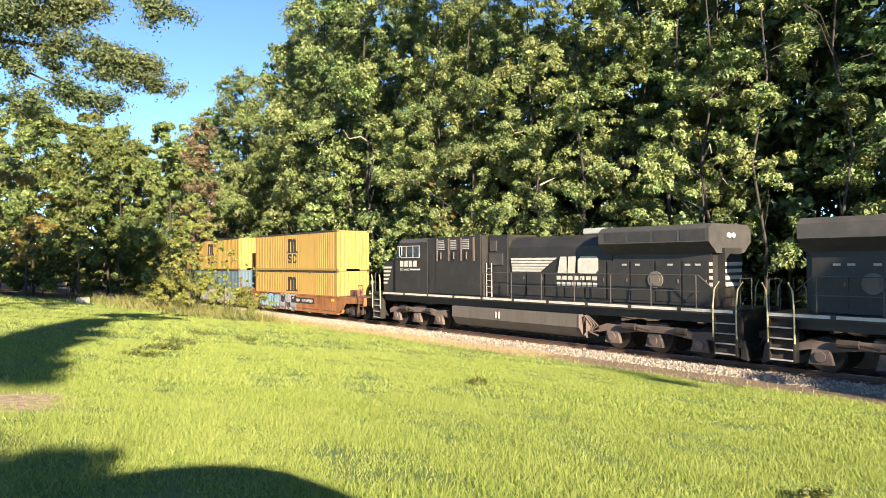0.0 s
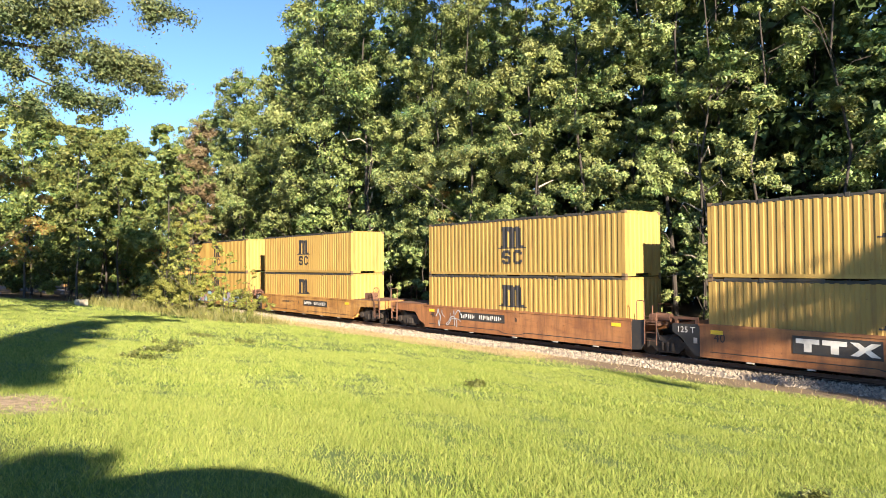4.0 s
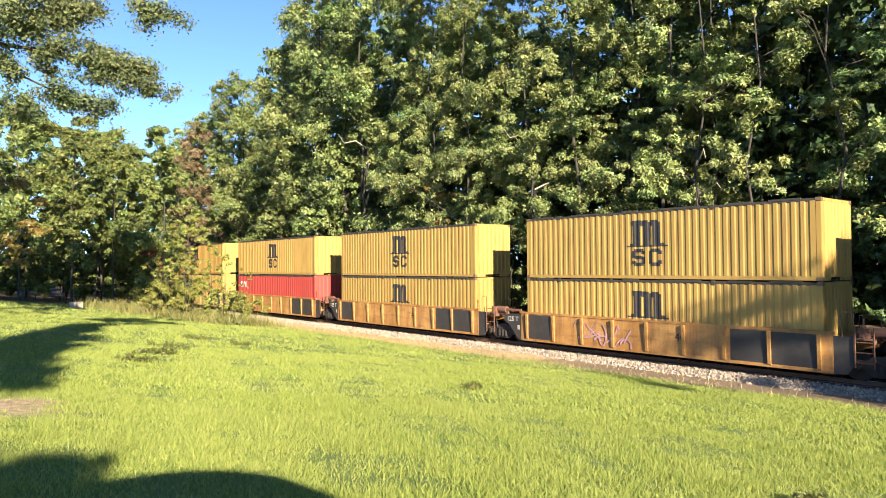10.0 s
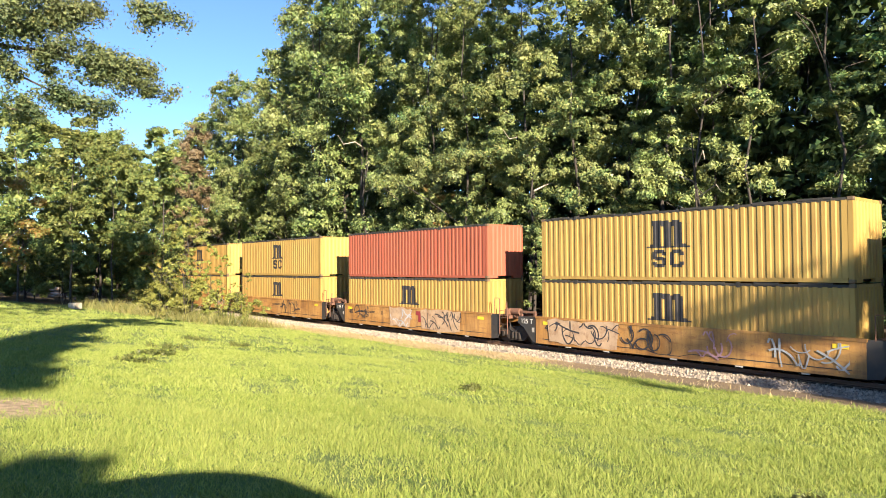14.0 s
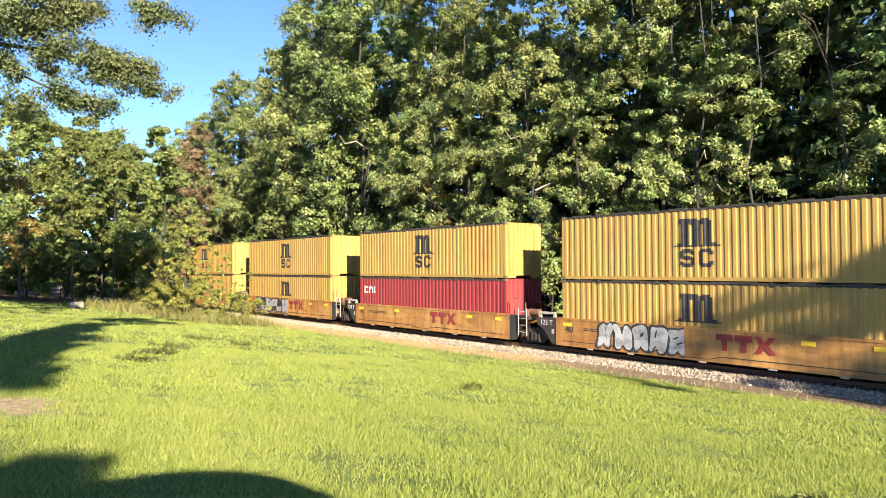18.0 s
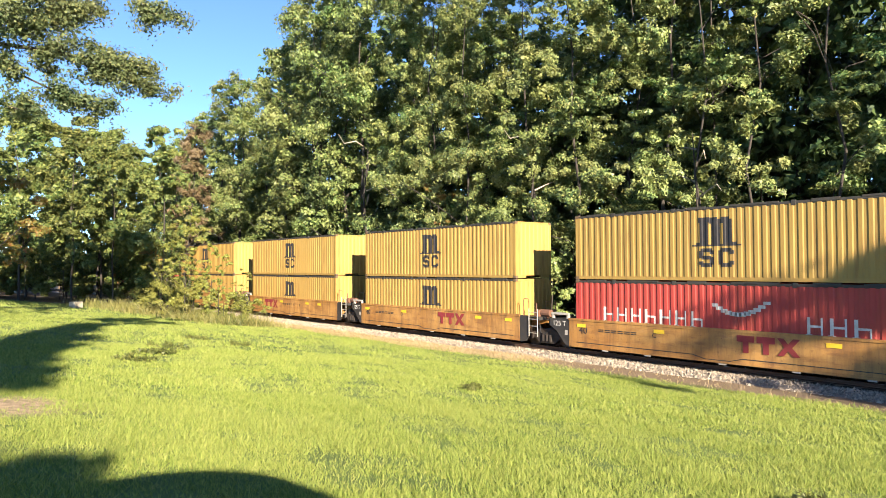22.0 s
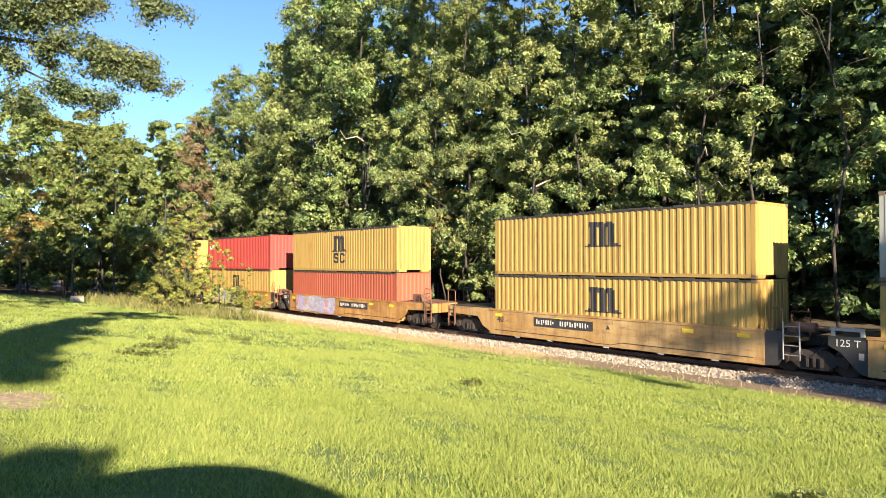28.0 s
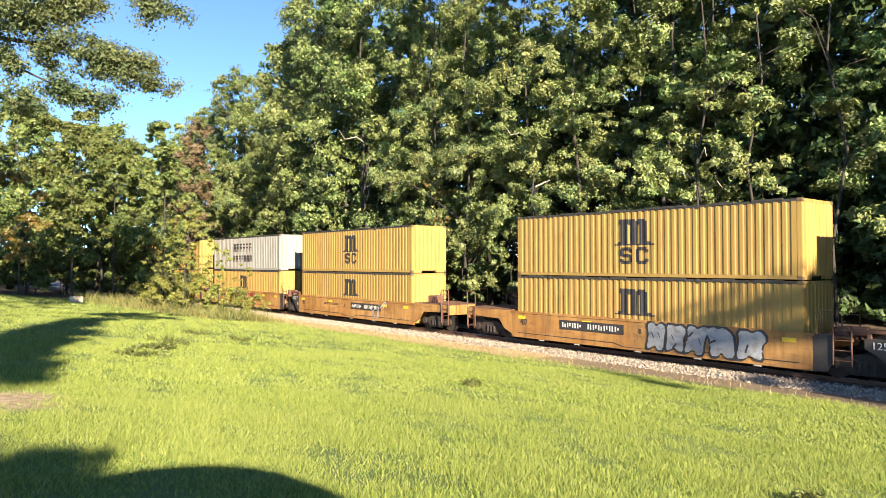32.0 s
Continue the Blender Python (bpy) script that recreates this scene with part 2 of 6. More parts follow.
def ground_material():
    m, n, l, p = nodes_of("lawn_dirt_and_litter")
    geo = n.new("ShaderNodeNewGeometry")
    xyz = n.new("ShaderNodeSeparateXYZ")
    l.new(geo.outputs["Position"], xyz.inputs[0])
    big, mid, fine = tex(n, l, 0.35, 4), tex(n, l, 3.0, 5), tex(n, l, 40, 4)
    grass = ramp(n, l, big, [(0.3, (0.075, 0.115, 0.022)), (0.55, (0.115, 0.16, 0.034)), (0.75, (0.165, 0.185, 0.052))])
    grass = mix(n, l, ramp(n, l, mid, [(0.35, (0, 0, 0)), (0.75, (0.7,) * 3)]), grass, (0.11, 0.15, 0.035))
    grass = mix(n, l, 0.25, grass, fine, "OVERLAY")
    dirt = mix(n, l, mid, (0.36, 0.25, 0.13), (0.52, 0.385, 0.20))
    # shade on the strip towards +x, painted into the dirt as darker brown
    strip_shade = n.new("ShaderNodeMapRange")
    strip_shade.inputs[1].default_value, strip_shade.inputs[2].default_value, strip_shade.inputs[4].default_value = -23.0, -15.0, 0.9
    l.new(xyz.outputs[0], strip_shade.inputs[0])
    dirt = mix(n, l, strip_shade.outputs[0], dirt, (0.17, 0.115, 0.07))
    dirt = mix(n, l, 0.4, dirt, fine, "OVERLAY")
    litter = mix(n, l, mid, (0.05, 0.035, 0.02), (0.13, 0.085, 0.045))
    # y with an uneven edge
    wob = n.new("ShaderNodeMath")
    wob.operation = "MULTIPLY_ADD"
    wob.inputs[1].default_value = 2.2
    l.new(mid, wob.inputs[0])
    l.new(xyz.outputs[1], wob.inputs[2])
    y = wob.outputs[0]

    def step(at, soft):
        r = n.new("ShaderNodeMapRange")
        r.inputs[1].default_value, r.inputs[2].default_value = at - soft, at + soft
        l.new(y, r.inputs[0])
        return r.outputs[0]

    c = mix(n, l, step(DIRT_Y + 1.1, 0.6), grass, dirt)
    c = mix(n, l, step(27.6, 0.8), c, litter)
    # litter under the trees at the lawn's end
    far = n.new("ShaderNodeMath")
    far.operation = "MULTIPLY_ADD"
    far.inputs[1].default_value = 3.0
    l.new(mid, far.inputs[0])
    l.new(xyz.outputs[0], far.inputs[2])
    e = n.new("ShaderNodeMapRange")
    e.inputs[1].default_value, e.inputs[2].default_value, e.inputs[3].default_value, e.inputs[4].default_value = -60.5, -58.0, 1, 0
    l.new(far.outputs[0], e.inputs[0])
    c = mix(n, l, e.outputs[0], c, litter)
    # a bare patch in the lawn
    away = n.new("ShaderNodeVectorMath")
    away.operation = "DISTANCE"
    l.new(geo.outputs["Position"], away.inputs[0])
    away.inputs[1].default_value = (-10.3, 1.25, 1.78)
    w2 = n.new("ShaderNodeMath")
    w2.operation = "MULTIPLY_ADD"
    w2.inputs[1].default_value = 1.6
    l.new(mid, w2.inputs[0])
    l.new(away.outputs["Value"], w2.inputs[2])
    r = n.new("ShaderNodeMapRange")
    r.inputs[1].default_value, r.inputs[2].default_value, r.inputs[3].default_value, r.inputs[4].default_value = 1.35, 2.0, 1, 0
    l.new(w2.outputs[0], r.inputs[0])
    bare = mix(n, l, ramp(n, l, tex(n, l, 9, 5), [(0.35, (0, 0, 0)), (0.65, (1, 1, 1))]), (0.26, 0.19, 0.10), (0.50, 0.34, 0.22))
    c = mix(n, l, r.outputs[0], c, mix(n, l, 0.5, bare, fine, "OVERLAY"))
    l.new(c, p.inputs["Base Color"])
    p.inputs["Roughness"].default_value = 0.95
    relief(n, l, p, fine, 0.6, 0.05)
    return m


def make_ground():
    xs = sorted(set([-3000, -1500, -700, -400, -250] + list(range(-200, 61, 2)) + [80, 120, 200, 400, 900, 2500]))
    ys = sorted(set([-2500, -900, -300, -120, -60, -40] + [k * 1.0 for k in range(-30, 19)] + [17.6, 18.2, 18.8, 19.4, 20.2, 20.9, 21.3, 21.7, 23, 25, 26.6, 27, 27.6] + list(range(28, 64, 2)) + [80, 120, 250, 600, 2500]))
    v = [(x, y, ground_z(x, y)) for y in ys for x in xs]
    w = len(xs)
    f = [(j * w + i, j * w + i + 1, (j + 1) * w + i + 1, (j + 1) * w + i) for j in range(len(ys) - 1) for i in range(w - 1)]
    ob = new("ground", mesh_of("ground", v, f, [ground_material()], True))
    tagged(ob, "mown sunlit lawn falling to a dirt strip beside the track", "ground", kind="structure")


def stone_material():
    m, n, l, p = nodes_of("ballast_stone")
    geo = n.new("ShaderNodeNewGeometry")
    c = ramp(n, l, geo.outputs["Random Per Island"], [(0, (0.10, 0.085, 0.07)), (0.5, (0.27, 0.218, 0.165)), (1, (0.45, 0.37, 0.28))])
    c = mix(n, l, ramp(n, l, tex(n, l, 0.4, 3, space="Object"), [(0.4, (0.1,) * 3), (0.7, (0.5,) * 3)]), c, (0.26, 0.205, 0.15))
    l.new(c, p.inputs["Base Color"])
    p.inputs["Roughness"].default_value = 0.9
    return m


def make_track():
    rng = np.random.default_rng(5)
    prof = [(20.85, -0.32), (21.6, -0.2), (25.0, -0.2), (26.4, -0.5), (26.4, -0.7), (20.85, -0.7)]
    bed = tagged(new("ballast_bed"), "grey crushed stone ballast bed under the track", "ballast", kind="structure")
    stone = plain("ballast_ground", (0.26, 0.22, 0.18), 0.95, scale=6, dirt=(0.12, 0.10, 0.09), dirty=0.6, bump=0.9)
    part("bed", solids("bed", [prism(prof, -260, 120, "x")]), stone, bed)
    # loose stones on the shoulder and between the ties
    n = 26000
    x = np.where(rng.random(n) < 0.8, rng.uniform(-62, 6, n), rng.uniform(-100, -60, n))
    y = np.where(rng.random(n) < 0.75, 20.6 + 1.5 * rng.random(n) ** 0.6, rng.uniform(22.1, 25.2, n))
    z = np.where(y < 20.85, -0.25, np.where(y < 21.6, -0.32 + (y - 20.85) * 0.16, -0.2)) + 0.004
    base = np.array([(1, 0, 0), (-0.5, 0.87, 0), (-0.5, -0.87, 0), (0, 0, 1.0)])
    s = rng.uniform(0.026, 0.07, n)
    a = rng.uniform(0, 6.28, n)
    ca, sa = np.cos(a), np.sin(a)
    pts = np.empty((n, 4, 3))
    jit = rng.uniform(0.6, 1.3, (n, 4, 3))
    b = base[None] * jit
    pts[:, :, 0] = x[:, None] + s[:, None] * (b[:, :, 0] * ca[:, None] - b[:, :, 1] * sa[:, None])
    pts[:, :, 1] = y[:, None] + s[:, None] * (b[:, :, 0] * sa[:, None] + b[:, :, 1] * ca[:, None])
    pts[:, :, 2] = z[:, None] + s[:, None] * b[:, :, 2]
    me = bpy.data.meshes.new("stones")
    tri = np.array([(0, 1, 3), (1, 2, 3), (2, 0, 3)])
    faces = (np.arange(n)[:, None, None] * 4 + tri[None]).reshape(-1, 3)
    me.from_pydata(pts.reshape(-1, 3).tolist(), [], faces.tolist())
    me.materials.append(stone_material())
    ob = part("loose_stones", me, None, bed)
    ob["kind"] = "stuff"
    wood = plain("weathered_tie_wood", (0.10, 0.075, 0.055), 0.9, scale=3, stretch=(4, 0.6, 1), dirt=(0.22, 0.18, 0.14))
    steel = plain("rail_steel", (0.13, 0.075, 0.05), 0.6, 0.4, dirt=(0.08, 0.05, 0.035))
    shiny = plain("worn_rail_head", (0.5, 0.48, 0.46), 0.25, 0.95, worn=0.1, dirty=0.15)
    line = thing("railway_track", "single railway track of steel rails on worn wooden ties", "railway track", kind="structure")
    tie = solids("tie", [block(-0.115, 0.115, -1.3, 1.3, -0.33, -0.165, 0.012)])
    tie.materials.append(wood)
    for i in range(300):
        part("tie", tie, None, line, m=pose(-130 + i * 0.52, TRACK_Y + 0.05 * (random.random() - 0.5), 0, 0, 0, random.uniform(-0.8, 0.8)))
    foot = [(-0.075, -0.165), (0.075, -0.165), (0.075, -0.15), (0.01, -0.135), (0.01, -0.045), (0.036, -0.035), (0.036, -0.008), (-0.036, -0.008), (-0.036, -0.035), (-0.01, -0.045), (-0.01, -0.135), (-0.075, -0.15)]
    for side in (-0.755, 0.755):
        rail = part("rail", solids("rail", [prism([(a + TRACK_Y + side, b) for a, b in foot], -260, 120, "x")]), steel, line)
        part("rail_head", solids("rail_head", [prism([(TRACK_Y + side - 0.03, -0.008), (TRACK_Y + side + 0.03, -0.008), (TRACK_Y + side + 0.026, 0.0), (TRACK_Y + side - 0.026, 0.0)], -260, 120, "x")]), shiny, rail)
    plate = solids("tie_plate", [block(-0.09, 0.09, -0.17, 0.17, -0.165, -0.15)])
    plate.materials.append(steel)
    for i in range(70, 210):
        part("tie_plate", plate, None, line, m=pose(-130 + i * 0.52, TRACK_Y - 0.755, 0))


make_ground()
make_track()


# ---- woods ----
def leaf_material(name, stops, glow=0.28, gloss=0.45):
    m, n, l, p = nodes_of(name)
    geo = n.new("ShaderNodeNewGeometry")
    info = n.new("ShaderNodeObjectInfo")
    c = ramp(n, l, geo.outputs["Random Per Island"], stops)
    c = mix(n, l, ramp(n, l, tex(n, l, 0.35, 3), [(0.35, (0, 0, 0)), (0.7, (0.55,) * 3)]), c, stops[-1][1])
    hsv = n.new("ShaderNodeHueSaturation")
    for k, (a, b) in {"Hue": (0.485, 0.51), "Value": (0.8, 1.25)}.items():
        r = n.new("ShaderNodeMapRange")
        r.inputs[3].default_value, r.inputs[4].default_value = a, b
        l.new(info.outputs["Random"], r.inputs[0])
        l.new(r.outputs[0], hsv.inputs[k])
    l.new(c, hsv.inputs["Color"])
    l.new(hsv.outputs[0], p.inputs["Base Color"])
    p.inputs["Roughness"].default_value = 0.46
    p.inputs["Specular IOR Level"].default_value = gloss
    tr = n.new("ShaderNodeBsdfTranslucent")
    l.new(hsv.outputs[0], tr.inputs["Color"])
    mx = n.new("ShaderNodeMixShader")
    mx.inputs[0].default_value = glow
    l.new(p.outputs[0], mx.inputs[1])
    l.new(tr.outputs[0], mx.inputs[2])
    l.new(mx.outputs[0], n["Material Output"].inputs[0])
    return m


GREEN = leaf_material("oak_leaf_green", [(0, (0.039, 0.085, 0.027)), (0.5, (0.112, 0.178, 0.049)), (0.88, (0.207, 0.262, 0.078)), (1, (0.305, 0.305, 0.116))], 0.15, 0.3)
DEEP = leaf_material("dark_leaf_green", [(0, (0.027, 0.061, 0.023)), (0.6, (0.067, 0.110, 0.038)), (1, (0.131, 0.163, 0.055))], 0.15, 0.35)
OLIVE = leaf_material("olive_leaf", [(0, (0.045, 0.080, 0.027)), (0.55, (0.125, 0.173, 0.055)), (1, (0.256, 0.269, 0.088))], 0.15, 0.3)
LAWN_LEAF = leaf_material("dull_olive_leaf", [(0, (0.036, 0.068, 0.022)), (0.55, (0.095, 0.136, 0.040)), (1, (0.225, 0.228, 0.065))], 0.18, 0.25)
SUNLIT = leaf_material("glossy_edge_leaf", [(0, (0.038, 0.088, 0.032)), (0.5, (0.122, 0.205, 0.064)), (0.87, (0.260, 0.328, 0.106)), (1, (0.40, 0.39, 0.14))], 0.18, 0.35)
BOUGH = leaf_material("grey_green_oak_leaf", [(0, (0.031, 0.054, 0.023)), (0.5, (0.065, 0.097, 0.040)), (0.9, (0.135, 0.158, 0.059)), (1, (0.198, 0.180, 0.072))], 0.2, 0.25)
BROWN = leaf_material("turning_brown_leaf", [(0, (0.075, 0.052, 0.034)), (0.6, (0.155, 0.098, 0.058)), (1, (0.17, 0.125, 0.062))], 0.2)
GOLD = leaf_material("yellow_green_leaf", [(0, (0.12, 0.14, 0.03)), (0.5, (0.20, 0.225, 0.048)), (1, (0.34, 0.325, 0.075))])
TURNING = leaf_material("orange_turning_leaf", [(0, (0.10, 0.12, 0.03)), (0.45, (0.21, 0.20, 0.045)), (0.8, (0.28, 0.16, 0.04)), (0.93, (0.30, 0.10, 0.03)), (1, (0.24, 0.19, 0.045))])
BARK = plain("grey_brown_bark", (0.048, 0.039, 0.033), 0.95, scale=5, stretch=(1.5, 1.5, 0.3), bump=0.8)
PALE_BARK = plain("pale_dead_wood", (0.40, 0.34, 0.27), 0.9, scale=5, stretch=(1.5, 1.5, 0.3), bump=0.6)


def leaves(rng, centres, radii, count, size, spread=0.23, sub=7):
    """Three-cornered leaves in small puffs that sit over each clump, most of them on its upper side and facing outwards."""
    k = len(centres)
    c, r = np.asarray(centres), np.asarray(radii)
    d = rng.normal(size=(k, sub, 3))
    d[:, :, 2] = np.where(rng.random((k, sub)) < 0.6, np.abs(d[:, :, 2]), d[:, :, 2])
    d /= np.linalg.norm(d, axis=2)[:, :, None]
    puff = c[:, None] + d * r[:, None] * rng.uniform(0.5, 1.0, (k, sub, 1))
    n = k * count
    own = np.repeat(np.arange(k), count)
    pick = rng.integers(0, sub, n)
    q = r[own].mean(1)[:, None]
    off = rng.normal(size=(n, 3)) * np.array([1, 1, 0.8])
    pos = puff[own, pick] + off * q * spread
    nrm = d[own, pick] * 0.75 + off * 0.3 + rng.normal(size=(n, 3)) * 0.5 + np.array([0, 0, 0.25])
    nrm /= np.linalg.norm(nrm, axis=1)[:, None]
    a = np.cross(nrm, rng.normal(size=(n, 3)))
    a /= np.linalg.norm(a, axis=1)[:, None]
    b = np.cross(nrm, a)
    s = size * rng.uniform(0.6, 1.4, n)[:, None]
    v = np.empty((n, 3, 3))
    w = rng.uniform(0.28, 0.46, n)[:, None]
    v[:, 0] = pos + a * s * 0.7
    v[:, 1] = pos - a * s * 0.4 + b * s * w
    v[:, 2] = pos - a * s * rng.uniform(0.1, 0.45, n)[:, None] - b * s * w
    return v.reshape(-1, 3)


def crown_points(rng, h, low, wide, n, lean=(0, 0), puff=1.0, flat=1.0, per=6, cone=False):
    """Clump centres gathered into boughs, which stand apart from one another round a crown from height low to h."""
    pts, rad = [], []
    boughs = max(5, n // per)
    order = rng.permutation(boughs)
    start = rng.uniform(0, 6.28)
    for i in range(boughs):
        u = (order[i] + rng.uniform(0.1, 0.9)) / boughs
        prof = 1 - 0.95 * u if cone else math.sqrt(max(0.02, 1 - ((u - 0.42) / 0.63) ** 2))
        t = start + i * 2.39996 + rng.normal() * 0.35
        rr = wide * prof * rng.uniform(0.35, 1.05)
        z = low + (h - low) * u
        c = (lean[0] * u + rr * math.cos(t), lean[1] * u + rr * math.sin(t), z)
        big = wide * rng.uniform(0.2, 0.34) * (0.45 + 0.55 * prof)
        for _ in range(max(2, int(n / boughs * rng.uniform(0.6, 1.4)))):
            o = rng.normal(size=3) * 0.62
            q = rng.uniform(0.5, 1.05) * wide / 5.6 * puff
            rz = q * rng.uniform(0.65, 0.95) * flat
            pts.append((c[0] + o[0] * big, c[1] + o[1] * big, min(c[2] + o[2] * big * 0.75, h - rz * 0.6)))
            rad.append((q * rng.uniform(0.85, 1.15), q * rng.uniform(0.85, 1.15), rz))
    return pts, rad


def trunk_and_limbs(rng, h, r, pts, many=7, lean=(0, 0)):
    bend = [(0, 0, -0.3)]
    for i in range(1, 7):
        u = i / 6
        bend.append((lean[0] * u + rng.normal() * 0.012 * h, lean[1] * u + rng.normal() * 0.012 * h, h * 0.92 * u))
    items = [tube(bend, r, 8, r * 0.12)]
    flare = [tube([(0, 0, -0.3), (0, 0, 0.5)], r * 1.45, 8, r * 1.0)]
    limbs = []
    for i in rng.choice(len(pts), min(many, len(pts)), replace=False):
        e = Vector(pts[i])
        z0 = max(h * 0.12, e.z - 0.55 * math.hypot(e.x, e.y) - 0.5)
        u = min(1, z0 / (h * 0.92))
        s = Vector((lean[0] * u, lean[1] * u, z0))
        m = s.lerp(e, 0.5) + Vector((rng.normal() * 0.3, rng.normal() * 0.3, 0.35))
        limbs.append(tube([s, m, e], r * 0.36 * (1 - 0.6 * u), 5, 0.02))
    return items + flare, limbs


def tree_kind(name, seed, h, low, wide, clumps, count, size, r, leaf, bark=None, lean=(0, 0), many=7, puff=1.0, flat=1.0, spread=0.23, per=6, cone=False):
    rng = np.random.default_rng(seed)
    pts, rad = crown_points(rng, h, low, wide, clumps, lean, puff, flat, per, cone)
    ob = new(name)
    t, limbs = trunk_and_limbs(rng, h, r, pts, many, lean)
    part("trunk", solids("trunk", t), bark or BARK, ob)
    for limb in limbs:
        part("limb", solids("limb", [limb]), bark or BARK, ob)
    crown = part("crown", quads_mesh("crown", leaves(rng, pts, rad, count, size, spread), 3, [leaf]), None, ob)
    return ob


def plant(ob, label, category, group, spots, seed=3):
    """Stands copies of a tree at (x, y, scale) and takes the pattern away."""
    rng = random.Random(seed)
    for x, y, s in spots:
        m = Matrix.LocRotScale((x, y, ground_z(x, y) - 0.05), Euler((0, 0, rng.uniform(0, 6.28))), (s * rng.uniform(0.9, 1.1), s * rng.uniform(0.9, 1.1), s))
        tagged(copy_thing(ob, m), label, category, group)
    for o in (*ob.children_recursive, ob):
        bpy.data.objects.remove(o)


def overhanging_oak():
    """A large oak beside the view: a crown round its trunk and long boughs that reach over the lawn."""
    rng = np.random.default_rng(31)
    base = Vector((-19.5, -3.2, ground_z(-19.5, -3.2) - 0.05))
    ob = tagged(new("overhanging_oak"), "large oak with long boughs hanging over the lawn", "tree")
    ob.matrix_basis = Matrix.Translation(base)
    pts, rad = crown_points(rng, 13.5, 4.5, 3.4, 90, puff=0.8)
    FAR = len(pts)
    t, limbs = trunk_and_limbs(rng, 13.5, 0.3, pts, 8)
    part("trunk", solids("trunk", t), BARK, ob)
    for limb in limbs:
        part("limb", solids("limb", [limb]), BARK, ob)
    boughs = [
        ([(-19.5, -3.2, 5.0), (-17.6, -0.4, 6.5), (-16.45, 1.5, 7.15), (-16.4, 2.0, 6.85), (-16.3, 2.5, 6.75)], 0.12, [(0.72, 0.4, 4), (0.9, 0.35, 4), (1.0, 0.3, 2)]),
        ([(-19.5, -3.2, 6.0), (-17.8, -0.6, 7.6), (-16.4, 1.5, 8.1), (-16.2, 3.0, 8.1), (-16.0, 3.85, 7.95), (-15.85, 4.6, 7.95)], 0.11, [(0.42, 0.8, 22), (0.6, 0.6, 18), (0.76, 0.5, 14), (0.88, 0.36, 8), (1.0, 0.26, 5)]),
        ([(-17.8, -0.6, 7.6), (-16.4, 1.6, 8.6), (-16.2, 2.6, 8.9), (-16.1, 3.3, 9.0)], 0.07, [(0.5, 0.9, 24), (0.75, 0.7, 22), (1.0, 0.45, 10)]),
        ([(-16.4, 1.5, 8.1), (-16.3, 2.3, 7.5), (-16.15, 3.1, 7.15), (-16.08, 3.65, 6.95)], 0.05, [(0.3, 0.45, 5), (0.6, 0.42, 8), (0.8, 0.4, 7), (1.0, 0.3, 5)]),
        ([(-16.2, 3.0, 8.1), (-16.05, 3.7, 7.75), (-15.9, 4.4, 7.6), (-15.72, 5.0, 7.42)], 0.035, [(0.3, 0.36, 7), (0.6, 0.28, 5), (0.85, 0.26, 5), (1.0, 0.15, 2)]),
        ([(-18.2, -1.2, 9.5), (-16.2, 2.6, 10.4), (-15.95, 4.2, 9.7), (-15.85, 4.6, 9.15), (-15.8, 4.75, 9.0)], 0.05, [(0.45, 0.6, 6), (0.8, 0.3, 4)]),
        ([(-15.9, 4.3, 9.55), (-15.82, 4.7, 9.35), (-15.7, 5.05, 9.3), (-15.6, 5.4, 9.15)], 0.02, [(0.2, 0.3, 3), (0.5, 0.26, 4), (0.85, 0.16, 2), (1.0, 0.12, 1)]),
    ]
    for line, r, tufts in boughs:
        line = [Vector(p) - base for p in line]
        part("bough", solids("bough", [tube(line, r * 0.65, 6, 0.008)]), BARK, ob)
        for u, q, many in tufts:
            f = u * (len(line) - 1)
            i = min(int(f), len(line) - 2)
            c = line[i].lerp(line[i + 1], f - i)
            for _ in range(int(many * 1.45)):
                o = Vector(rng.normal(size=3)) * q * 0.46
                pts.append(tuple(c + Vector((o.x, o.y, o.z * 0.6))))
                k = rng.uniform(0.12, 0.27)
                rad.append((k, k, k * 0.55))
                if rng.random() < 0.22:
                    part("twig", solids("twig", [tube([c, c + o * 0.5 + Vector((0, 0, 0.05)), c + o], 0.012, 4, 0.004)]), BARK, ob)
    far, near = pts[:FAR], pts[FAR:]
    v = leaves(rng, far, rad[:FAR], 300, 0.11, 0.3)
    w = leaves(rng, near, rad[FAR:], 150, 0.06, 0.6)
    part("crown", quads_mesh("crown", np.concatenate([v, w]), 3, [BOUGH]), None, ob)


